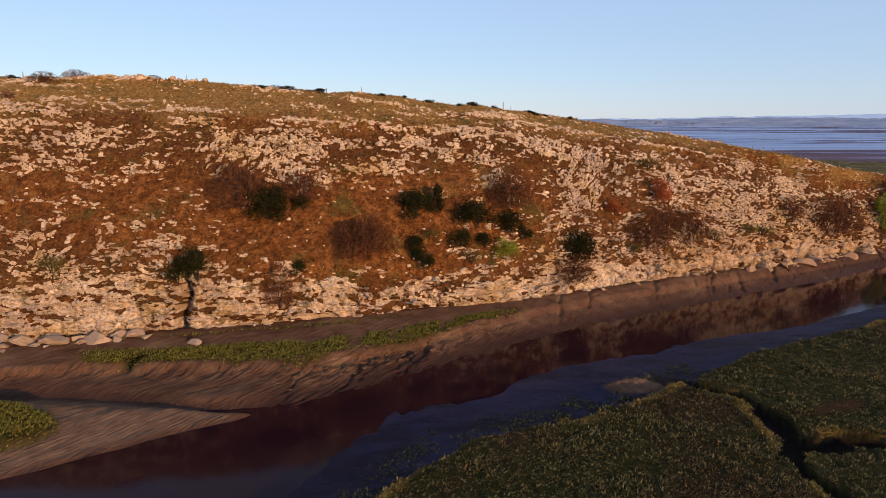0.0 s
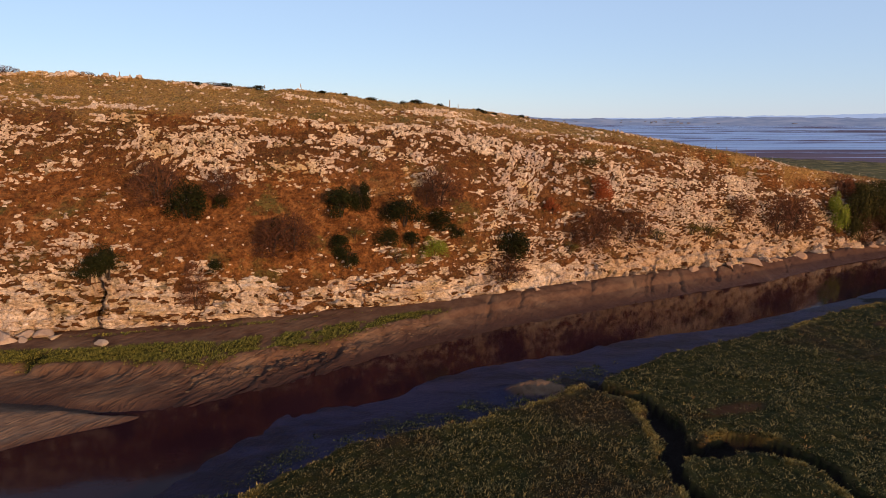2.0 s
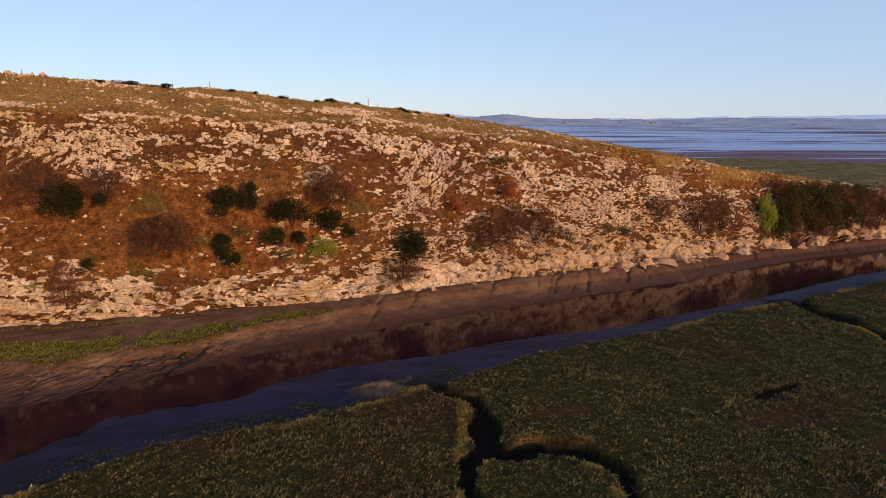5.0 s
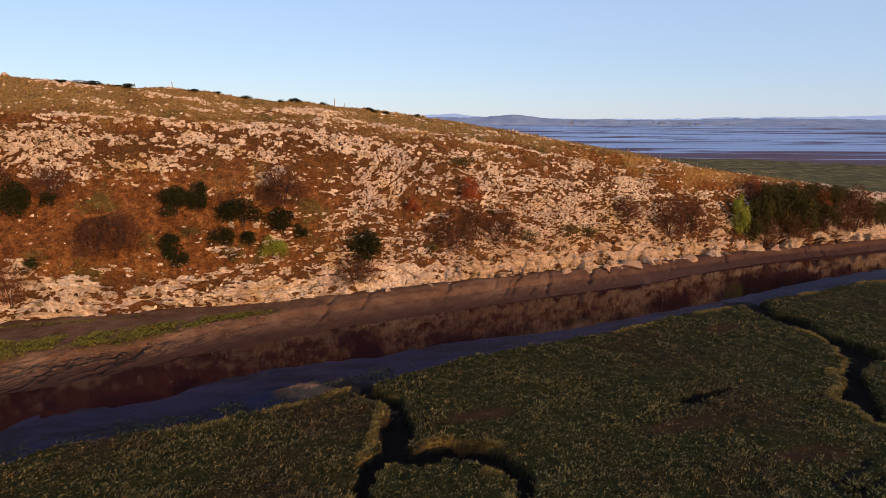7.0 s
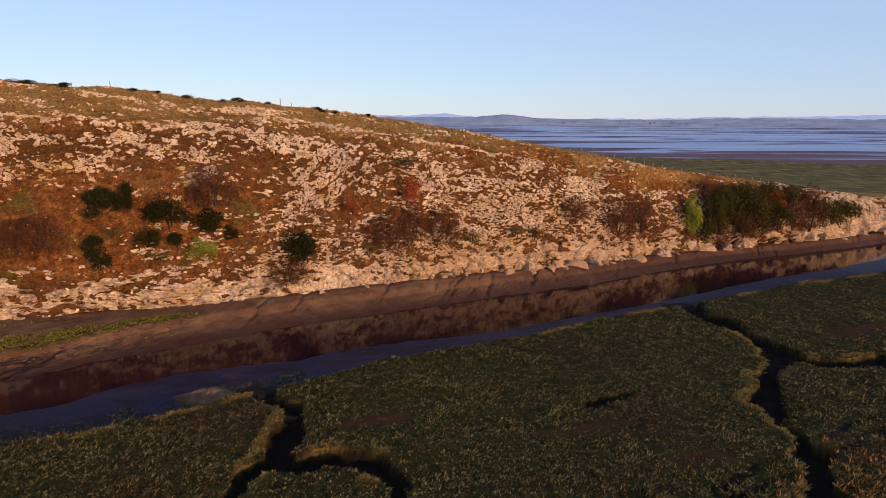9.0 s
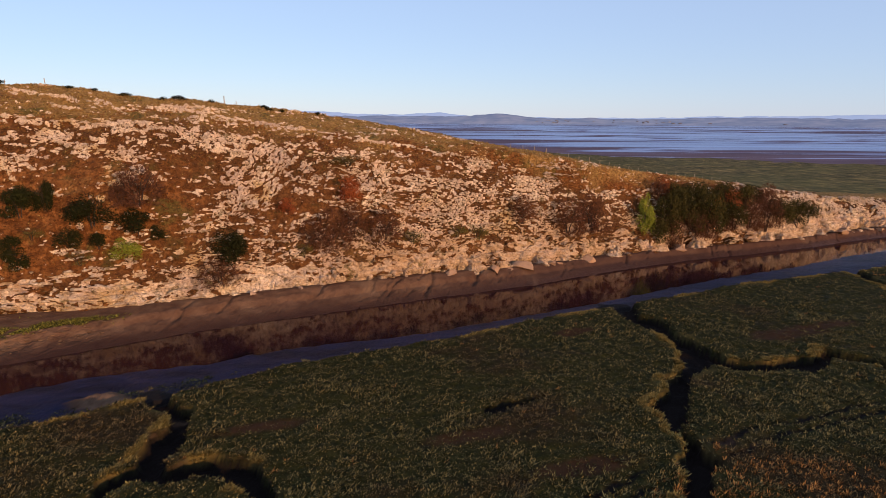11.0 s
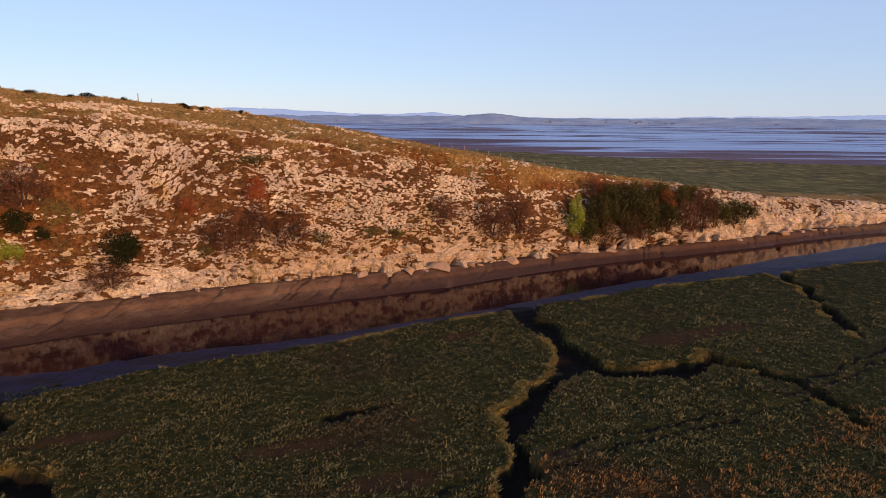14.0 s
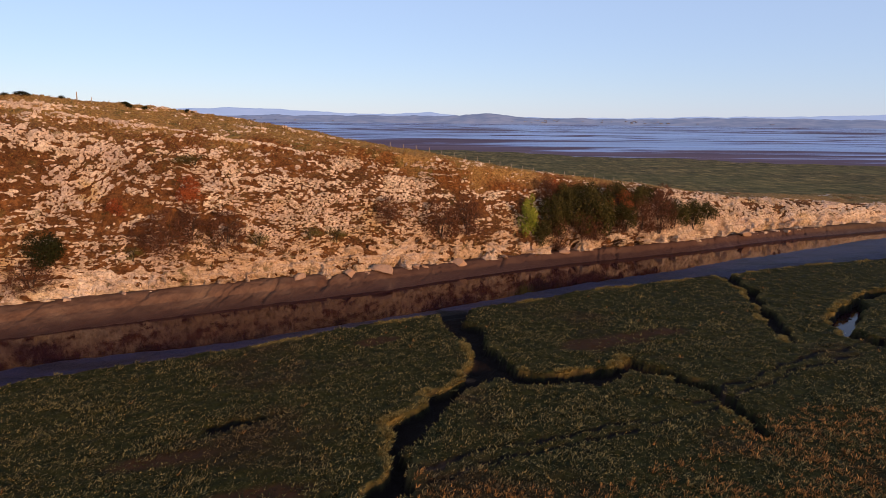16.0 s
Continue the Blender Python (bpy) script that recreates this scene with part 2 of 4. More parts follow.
    hollow = step(0.25, 0.55, vnoise(x / 1.8, 0 * x, 0 * x, 95)) * np.exp(-((z - 0.9) / 0.8) ** 2) * step(20, 40, x)
    disp -= 1.5 * hollow
    # blocks standing out along the foot, and the cave near the point
    slot = np.floor(x / 1.9 + 0.6 * vnoise(x / 3, 0 * x, 0 * x, 97))
    stand = hash01(slot, 0 * x, 0 * x, 98)
    disp += step(2.9 * stand + 0.7, 1.6 * stand + 0.2, z) * step(14, 30, x) * step(200, 170, x) * (1 - 0.5 * step(95, 120, x)) * np.where(stand > 0.5, 0.55 * stand, -0.35)
    disp -= 3.0 * np.exp(-((x - 160) / 1.5) ** 2 - ((z - 1.6) / 1.8) ** 2)
    p = p + n * (disp * calm)[..., None]
    return xs, vs, p, n, rock * calm, share, v


CREEKS = [  # bed line, width at the mouth, width at the end, depth
    ([(77.0, 90), (77.6, 84), (79.6, 78), (80.6, 72), (78.8, 66.6), (76.6, 63), (74.6, 59.6), (72.4, 56), (71.6, 52.4), (72.6, 49.4), (71, 46), (68, 40)], 2.7, 0.8, 1.2),
    ([(80.4, 70), (83, 66.6), (87.2, 65.6), (91.5, 66.6), (95.3, 69.6), (98.7, 67.2), (101.4, 63.4), (102.1, 59.8), (102.8, 55)], 2.1, 1.0, 1.15),
    ([(123.8, 110), (123.9, 104), (123.5, 98), (120.6, 90), (119.4, 84), (117, 76.6)], 1.6, 0.9, 1.2),
    ([(160, 110), (152, 101), (144.9, 98.4), (137.4, 94), (131.2, 87.4), (127, 82), (126, 78), (129.5, 75.6), (138, 74)], 1.5, 1.2, 1.75),
    ([(23.5, 60), (25.6, 57), (28.4, 54.6), (29.2, 51), (29.3, 47.4), (30.8, 45.3), (33.6, 46.1), (37.2, 45.6), (38.9, 42.8), (39.2, 38), (40, 30)], 1.8, 1.0, 1.2),
    ([(29.3, 47), (28.2, 44), (27.6, 40), (28.6, 34)], 1.0, 0.7, 1.1),
    ([(56.6, 55.4), (58.6, 56.9), (61.2, 58.4)], 0.7, 0.5, 0.5),
    ([(61.5, 37.5), (63, 40), (62.4, 43)], 0.8, 0.4, 0.6),
]
BARE_PATCHES = [(95, 76, 7, 2.6), (102, 79, 5, 2.0), (54, 51, 4, 1.4), (62, 46, 5, 1.5), (36, 52, 4, 1.3), (68, 76, 3, 1.2)]
TRACK = [(62, 42.0), (71.5, 47.4), (75.5, 49.6), (85.4, 54.1), (98.7, 59.6), (103.5, 62.8), (112.6, 69.0), (121.5, 73.0), (140, 82)]


def along(x, y, line):
    """Distance to a line of points, and how far along it (0 to 1) the nearest place is, and its bearing (1: behind it to the left)."""
    best, where, side = np.full(x.shape, 1e9), np.zeros(x.shape), np.zeros(x.shape)
    for i in range(len(line) - 1):
        (ax, ay), (bx, by) = line[i], line[i + 1]
        k = np.clip(((x - ax) * (bx - ax) + (y - ay) * (by - ay)) / ((bx - ax) ** 2 + (by - ay) ** 2), 0, 1)
        ox, oy = x - ax - k * (bx - ax), y - ay - k * (by - ay)
        d = np.hypot(ox, oy)
        side = np.where(d < best, (oy * 0.75 - ox) / np.maximum(d, 0.01), side)
        where = np.where(d < best, (i + k) / (len(line) - 1), where)
        best = np.minimum(best, d)
    return best, where, side


SHELF_X, SHELF = [-120, -60, -40, -27, -15, -4, 4, 9, 14, 22, 40, 70, 100, 200], [8, 8, 7, 9.6, 11.6, 8.8, 5.6, 3.6, 2.4, 1.6, 1.2, 0.8, 0.4, 0.4]
SLOPE_X, SLOPE = [-46, -34, -22, -15, -8, 1, 12, 44, 80, 130, 180], [4.5, 5.5, 7.5, 7.5, 7.5, 6.5, 6.2, 5.4, 4.0, 2.6, 2.2]
FLAT_X, FLAT = [-30, -6, 0, 13, 24, 34, 45, 75, 107, 128, 152, 178], [8.0, 8.0, 9.0, 12.5, 9.8, 7.6, 6.0, 5.6, 8.6, 11, 15.5, 19]


def ground_height(x, y):
    """Height of the ground in front of the hill, and shares of grass, of creek, and of the creeks' dry, sunlit rims."""
    fy, ey = foot(x), edge(x)
    tilt_f = 1 / np.sqrt(1 + ((foot(x + 1) - fy)) ** 2)
    tilt_e = 1 / np.sqrt(1 + ((edge(x + 1) - ey)) ** 2)
    wob = 0.9 * fbm(x / 5, y / 5, 0 * x, 3, 101)
    b, c = (fy - y) * tilt_f + 0.25 * wob, (y - ey) * tilt_e + (0.8 + 1.2 * step(28, 14, x)) * wob + 0.5 * fbm(x / 1.6, y / 1.6, 0 * x, 2, 103)
    shelf, slope, flat = np.interp(x, SHELF_X, SHELF), np.interp(x, SLOPE_X, SLOPE), np.interp(x, FLAT_X, FLAT)
    rough = fbm(x / 2.6, y / 2.6, 0 * x, 4, 111)
    marsh = 0.10 + (0.22 * fbm(x / 9, y / 9, 0 * x, 3, 115) + 0.16 * rough + 0.16 * fbm(x / 0.9, y / 0.9, 0 * x, 2, 119)) * step(2.5, 0.3, c)
    near = np.where(c < 0, marsh, marsh - 1.05 * step(-0.1, 0.9, c) - 0.50 * step(0.15, 1.0, c / flat) - 1.2 * step(0.95, 1.5, c / flat))
    near += (0.75 + 0.9 * rough + 0.7 * fbm(x / 0.9, y / 0.7, 0 * x, 2, 183)) * np.exp(-((x - 19.5) / 3.6) ** 2 - ((y - 58.0) / 1.9) ** 2) + np.where(c > 0, 0.05 * fbm(x / 1.8, y / 1.8, 0 * x, 2, 117), 0)
    k = (b - shelf) / slope
    rill = np.abs(vnoise((x * 0.9 + b * 0.5) / 1.0 + 0.55 * vnoise(x / 2.4, y / 2.4, 0 * x, 120), b / 7, 0 * x, 121))
    fork = np.abs(vnoise((x * 1.0 - b * 0.35) / 0.62 + 0.5 * vnoise(x / 1.5, y / 1.5, 0 * x, 125), b / 3, 0 * x, 126))
    crack = np.abs(vnoise((x + 0.35 * b) / 1.7 + 0.35 * vnoise(x / 1.4, y / 1.4, 0 * x, 122), b / 25, 0 * x, 123))
    bank = 0.75 - 0.6 * step(45, 95, x) - 0.35 * step(0, 1, b / np.maximum(shelf, 0.5)) - (2.0 - 0.55 * step(45, 95, x)) * (0.40 * step(-0.02, 0.25, k) + 0.60 * step(0.1, 1.1, k)) - 0.9 * step(1.0, 1.6, k)
    west = step(4, -4, x)
    bank -= west * step(0.0, 0.15, k) * step(1.0, 0.6, k) * (0.50 * step(0.34, 0.0, rill) + 0.20 * step(0.3, 0.0, fork))
    bank -= (1 - west) * step(-0.45, -0.1, k) * step(0.75, 0.35, k + 0.25 * vnoise(x / 1.9, 0 * x, 0 * x, 124)) * 0.42 * step(0.11, 0.02, crack) * step(-0.45, -0.1, vnoise(x / 6, 0 * x, 0 * x, 128))
    slumped = step(-17, -11, x) * step(12, 5, x) * step(-0.05, 0.06, k) * step(0.62, 0.4, k)
    _, joint, tone = cells(x / 1.5 + 0.3 * rough, y / 1.1, 0 * x, 129)
    bank += slumped * (0.32 * (tone - 0.5) - 0.22 * step(0.2, 0.0, joint))
    bank += (0.12 * rough + 0.07 * fbm(x / 0.9, y / 0.9, 0 * x, 2, 127)) * step(1.3, 0.9, k)
    # a side gully between the boulders and the grassy shelf
    gully, q, side = along(x, y, [(-33.0, 65.0), (-34.2, 62.4), (-34.8, 60.0), (-34.7, 56.5)])
    bank -= 1.2 * step(1.5, 0.3, gully * (1.5 - 0.6 * q)) * step(0.0, 0.25, q)
    # mud spit and grassy island at the mouth of the side gully
    t = (y - (42.8 + 0.64 * (x + 35.2))) * 0.84 + 0.7 * wob
    gut = np.exp(-((k - 1.05) * slope / (0.7 + 0.8 * step(-24, -32, x))) ** 2)
    spit = -1.62 + 0.30 * step(-0.5, 0.6, t) + 0.55 * step(0, 5, t) - 0.75 * gut + 0.05 * rough + 0.13 * (1 - np.abs(vnoise((x - 0.9 * t) / 3.5, t / 0.8, 0 * x, 181))) - 1.5 * step(-19, -9, x + 0.5 * wob) - 1.0 * step(0.5, -2.5, t)
    isle = 0.15 + 0.12 * rough - 2.9 * step(0.8, 1.12, np.hypot((x + 44) / 10.5, (y - 49.6 + 0.1 * (x + 44)) / 4.6) + 0.09 * wob)
    z = np.maximum(np.maximum(near, bank), np.maximum(spit, isle))
    mx, my = x + 1.3 * fbm(x / 2.6, y / 2.6, 0 * x, 3, 131), y + 1.3 * fbm(x / 2.6, y / 2.6, 0 * x, 3, 135)
    creek, rim = np.zeros(x.shape), np.zeros(x.shape)
    for line, w0, w1, deep in CREEKS:
        d, q, side = along(mx, my, line)
        w = w0 + (w1 - w0) * np.sqrt(q)
        w = w * (0.98 + 0.40 * vnoise(x / 3.1, y / 3.1, 0 * x, 141))
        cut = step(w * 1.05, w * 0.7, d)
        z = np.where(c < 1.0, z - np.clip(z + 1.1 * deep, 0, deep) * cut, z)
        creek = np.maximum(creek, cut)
        # stronger on the sun-facing bank, whose low sunlight is painted with the rim
        rim = np.maximum(rim, step(w + 0.95, w + 0.25, d) * (0.25 + 0.75 * step(-0.1, 0.7, side)) * (deep > 0.8))
    d, q, side = along(mx, my, TRACK)
    rut = np.exp(-((d - 0.8) / 0.3) ** 2) * step(-0.5, 0.1, vnoise(x / 5, y / 5, 0 * x, 161))
    z -= 0.16 * rut
    creek = np.maximum(creek, 0.75 * rut)
    rim = np.maximum(rim, 0.08 * step(0.5, 0.2, d))
    grass = np.maximum(step(0.15, -0.25, c), np.maximum(step(1.02, 0.85, np.hypot((x + 44) / 10.5, (y - 49.6 + 0.1 * (x + 44)) / 4.6) + 0.09 * wob),
                       step(0.12, -0.10, k + 0.30 * wob) * step(0.6, 2.5, b) * step(12, 6, x) * step(-42, -37, x) * step(-0.45, -0.2, rough + 0.3 * wob) * (1 - step(0.12, 0.2, b / np.maximum(shelf, 1) + 0.05 * wob) * step(0.62, 0.52, b / np.maximum(shelf, 1) + 0.05 * wob))))
    grass = grass * (1 - step(0.2, 0.6, creek))
    far = np.maximum(step(-0.5, -6, b), step(215, 250, x))
    z = z * (1 - far) - 0.5 * far
    grass = np.maximum(grass, far * step(200, 170, x))
    rim = rim * step(-0.2, 0.25, fbm(x / 2.2, y / 2.2, 0 * x, 3, 151))
    rim = np.maximum(rim, 0.6 * np.exp(-((c + 0.4) / 0.5) ** 2) * step(0.0, 0.3, fbm(x / 4, y / 4, 0 * x, 2, 155))) * (1 - creek) * step(0.4, -0.2, c)
    bare = 0 * x
    for px, py, rx, ry in BARE_PATCHES:
        bare = np.maximum(bare, step(1.1, 0.5, np.hypot((x - px) / rx, (y - py - 0.3 * (x - px)) / ry) + 0.5 * rough))
    sand = np.maximum(step(-0.5, 1.5, t) * step(-12, -22, x) * step(0.95, 1.25, k), 0)
    heap = np.exp(-((x - 19.5) / 3.2) ** 2 - ((y - 58.0) / 1.7) ** 2)
    # mud strip along the marsh that is coloured as sky-lit shade
    sky_tint_mud = step(0.2, 1.0, c) * step(1.5, 1.1, c / flat) * (1 - far) * (1 - step(0.25, 0.6, heap))
    sand = np.maximum(sand, 0.7 * step(0.35, 0.75, heap + 0.8 * rough))
    return z, grass, creek, rim * (1 - far), d, bare * step(0, -1, c), sky_tint_mud, sand


def build_ground():
    grow = np.cumsum(0.4 * 1.085 ** np.arange(85))
    xs = np.concatenate((-62 - grow[::-1], np.arange(-62, 176, 0.32), 176 + grow))
    grow = grow[grow < 4800]
    ws = np.concatenate((-82 - grow[::-1], np.arange(-82, 1.2, 0.30), 1.2 + grow))
    xs = xs[np.abs(xs) < 4900]
    x, w = np.meshgrid(xs, ws, indexing="ij")
    bend = np.interp(xs, [-900, -62, 176, 900], [0.0, 1.0, 1.0, 0.0])
    y = w + (foot(np.clip(xs, -120, 260)) * bend + 90 * (1 - bend))[:, None]
    z, grass, creek, rim, track, bare, sky_tint_mud, sand = ground_height(x, y)
    return xs, ws, np.stack((x, y, z), -1), grass, creek, rim, track, bare, sky_tint_mud, sand


hill_x, hill_v, hill_p, hill_n, hill_rock, hill_share, hill_line = build_hill()
land_x, land_w, land_p, land_grass, land_creek, land_rim, land_track, land_bare, land_sky_tint, land_sand = build_ground()
# ---- end of the lie of the land ----


# ---- materials ----
class Shade:
    """A small helper round one material's nodes."""

    def __init__(self, name, roughness=0.9):
        self.m = bpy.data.materials.new(name)
        self.m.use_nodes = True
        self.t = self.m.node_tree
        self.b = self.t.nodes["Principled BSDF"]
        self.b.inputs["Roughness"].default_value = roughness
        self.b.inputs["Specular IOR Level"].default_value = 0.06
        self.pos = self.t.nodes.new("ShaderNodeNewGeometry").outputs["Position"]

    def plug(self, a, socket):
        if isinstance(a, (int, float)):
            socket.default_value = a
        elif isinstance(a, tuple):
            socket.default_value = (*a, 1.0) if len(a) == 3 and len(socket.default_value) == 4 else a
        else:
            self.t.links.new(a, socket)

    def stretch(self, scale, turn=0.0, source=None):
        n = self.t.nodes.new("ShaderNodeMapping")
        n.inputs["Scale"].default_value, n.inputs["Rotation"].default_value = scale, (0, 0, radians(turn))
        self.plug(source or self.pos, n.inputs["Vector"])
        return n.outputs[0]

    def noise(self, scale, detail=4.0, vec=None, rough=0.6, warp=0.0):
        n = self.t.nodes.new("ShaderNodeTexNoise")
        n.inputs["Scale"].default_value, n.inputs["Detail"].default_value = scale, detail
        n.inputs["Roughness"].default_value, n.inputs["Distortion"].default_value = rough, warp
        self.plug(vec or self.pos, n.inputs["Vector"])
        return n.outputs[0]

    def cell(self, scale, feature="F1", vec=None, out=0):
        n = self.t.nodes.new("ShaderNodeTexVoronoi")
        n.feature = feature
        n.inputs["Scale"].default_value = scale
        self.plug(vec or self.pos, n.inputs["Vector"])
        return n.outputs[out]

    def attr(self, name):
        n = self.t.nodes.new("ShaderNodeAttribute")
        n.attribute_name = name
        return n.outputs["Fac"]

    def ramp(self, fac, *stops):
        n = self.t.nodes.new("ShaderNodeValToRGB")
        e = n.color_ramp.elements
        while len(e) < len(stops):
            e.new(0.5)
        for el, (at, col) in zip(e, stops):
            el.position = at
            el.color = (*col, 1.0) if isinstance(col, tuple) else (col, col, col, 1.0)
        self.plug(fac, n.inputs[0])
        return n.outputs[0]

    def mix(self, fac, a, b, how="MIX"):
        n = self.t.nodes.new("ShaderNodeMix")
        n.data_type, n.blend_type = "RGBA", how
        for v, s in zip((fac, a, b), (n.inputs[0], n.inputs[6], n.inputs[7])):
            self.plug(v, s)
        return n.outputs[2]

    def calc(self, how, a, b=0.0, c=0.0):
        n = self.t.nodes.new("ShaderNodeMath")
        n.operation = how
        for v, s in zip((a, b, c), n.inputs):
            self.plug(v, s)
        return n.outputs[0]

    def axis(self, i):
        n = self.t.nodes.new("ShaderNodeSeparateXYZ")
        self.plug(self.pos, n.inputs[0])
        return n.outputs[i]

    def island(self):
        return self.t.nodes.new("ShaderNodeNewGeometry").outputs["Random Per Island"]

    def each(self):
        return self.t.nodes.new("ShaderNodeObjectInfo").outputs["Random"]

    def bump(self, height, strength=0.5, distance=0.1):
        n = self.t.nodes.new("ShaderNodeBump")
        n.inputs["Strength"].default_value, n.inputs["Distance"].default_value = strength, distance
        self.plug(height, n.inputs["Height"])
        self.t.links.new(n.outputs[0], self.b.inputs["Normal"])

    def done(self, colour, roughness=None):
        self.plug(colour, self.b.inputs["Base Color"])
        if roughness is not None:
            self.plug(roughness, self.b.inputs["Roughness"])
        return self.m


def limestone_colour(s):
    """Pale limestone: cream and pink-grey, with blue-grey weathering, ochre seeps and dark joints."""
    c = s.ramp(s.noise(0.35, 5), (0.25, (0.54, 0.395, 0.265)), (0.5, (0.78, 0.595, 0.42)), (0.75, (0.92, 0.765, 0.58)))
    c = s.mix(s.ramp(s.noise(0.16, 4), (0.50, 0.0), (0.66, 0.55)), c, (0.38, 0.285, 0.25))
    c = s.mix(s.ramp(s.noise(0.10, 3, rough=0.5, warp=1.0), (0.56, 0.0), (0.68, 0.75)), c, (0.60, 0.40, 0.16))
    c = s.mix(s.ramp(s.noise(2.2, 6, s.stretch((1, 1, 0.35))), (0.35, 0.5), (0.55, 0.0)), c, (0.26, 0.20, 0.16))
    warm = s.calc("MULTIPLY", s.ramp(s.calc("MULTIPLY_ADD", s.axis(0), 0.008, 0.0), (0.22, 0.0), (0.32, 0.95), (0.75, 0.95), (0.98, 0.45)), s.ramp(s.calc("MULTIPLY", s.axis(2), 0.1), (0.5, 1.0), (0.85, 0.0)))
    c = s.mix(s.calc("MULTIPLY", warm, s.ramp(s.noise(0.3, 4), (0.3, 0.35), (0.6, 1.0))), c, (0.53, 0.355, 0.21))
    vein = s.calc("ABSOLUTE", s.calc("SUBTRACT", s.noise(0.34, 5, s.stretch((1.0, 1.0, 1.15)), rough=0.6, warp=0.4), 0.5))
    c = s.mix(s.ramp(vein, (0.0, 0.3), (0.010, 0.0)), c, (0.08, 0.05, 0.03))
    pink = s.ramp(s.noise(0.22, 4), (0.50, 0.0), (0.68, 0.4))
    return s.mix(pink, c, (0.58, 0.38, 0.29))


def hill_material():
    s = Shade("limestone_and_bracken", 0.92)
    rock = limestone_colour(s)
    dead = s.ramp(s.noise(0.9, 6), (0.30, (0.085, 0.031, 0.010)), (0.5, (0.20, 0.076, 0.022)), (0.72, (0.38, 0.165, 0.050)))
    straw = s.ramp(s.noise(1.6, 5), (0.3, (0.22, 0.115, 0.034)), (0.7, (0.43, 0.255, 0.090)))
    turf = s.ramp(s.noise(1.1, 5), (0.3, (0.05, 0.050, 0.014)), (0.7, (0.17, 0.145, 0.040)))
    high = s.ramp(s.attr("upper"), (0.50, 0.0), (0.85, 1.0))
    pick = s.calc("ADD", s.noise(0.11, 4), s.calc("MULTIPLY_ADD", high, 0.30, -0.12))
    soil = s.mix(s.ramp(pick, (0.46, 0.0), (0.62, 1.0)), dead, straw)
    soil = s.mix(s.ramp(s.noise(0.19, 4, rough=0.65), (0.56, 0.0), (0.66, 0.75)), soil, turf)
    # the soil is darker where the slope is stony
    dark_soil = s.ramp(s.noise(1.9, 5, rough=0.7), (0.32, (0.045, 0.021, 0.010)), (0.68, (0.165, 0.078, 0.030)))
    soil = s.mix(s.calc("MULTIPLY", s.ramp(s.attr("stony"), (0.30, 0.0), (0.62, 0.85)), s.ramp(s.noise(0.3, 4), (0.35, 0.45), (0.6, 1.0))), soil, dark_soil)
    fine = s.noise(5.0, 4, rough=0.7)
    soil = s.mix(0.7, soil, s.ramp(s.noise(2.8, 5, rough=0.75), (0.38, (0.25, 0.22, 0.2)), (0.58, (1.15, 1.15, 1.15))), "MULTIPLY")
    bits = s.stretch((1.0, 1.0, 1.4), 0.0)
    grain = s.noise(3.4, 5, bits, rough=0.75)
    lot = s.calc("MULTIPLY_ADD", s.ramp(s.cell(3.2, "F1", bits, 1), (0.0, 0.0), (1.0, 1.0)), 0.30, -0.15)
    edge_noise = s.calc("ADD", lot, s.calc("MULTIPLY_ADD", grain, 1.15, -0.575))
    fac = s.ramp(s.calc("ADD", s.attr("rock"), edge_noise), (0.46, 0.0), (0.54, 1.0))
    joint = s.ramp(s.cell(2.1, "DISTANCE_TO_EDGE", s.stretch((1.0, 1.0, 1.6), 20.0)), (0.0, 0.15), (0.04, 0.0))
    rock = s.mix(joint, rock, (0.085, 0.050, 0.028))
    moss = s.ramp(s.noise(0.6, 5), (0.58, 0.0), (0.66, 0.8))
    rock = s.mix(moss, rock, s.mix(s.noise(3.0), (0.10, 0.07, 0.02), (0.20, 0.14, 0.05)))
    chips = s.calc("MULTIPLY", s.cell(1.9, "F1", bits), -0.45)
    rock = s.mix(0.75, rock, s.ramp(s.noise(2.6, 6, s.stretch((1.0, 1.0, 1.7), 12.0), rough=0.75, warp=0.8), (0.38, (0.20, 0.14, 0.10)), (0.45, (0.86, 0.82, 0.78)), (0.58, (1.1, 1.1, 1.1))), "MULTIPLY")
    s.bump(s.calc("ADD", s.calc("ADD", s.noise(1.3, 9, bits, rough=0.72), chips), s.calc("MULTIPLY", fine, 0.35)), 1.0, 0.6)
    return s.done(s.mix(fac, soil, rock))


def stone_material(name="limestone", tone=(1.0, 1.0, 1.0)):
    s = Shade(name, 0.9)
    c = s.mix(1.0, limestone_colour(s), tone, "MULTIPLY")
    c = s.mix(s.calc("MULTIPLY", s.island(), 0.35), c, (0.36, 0.29, 0.24))
    s.bump(s.noise(3.5, 7, rough=0.65), 0.7, 0.12)
    return s.done(c)


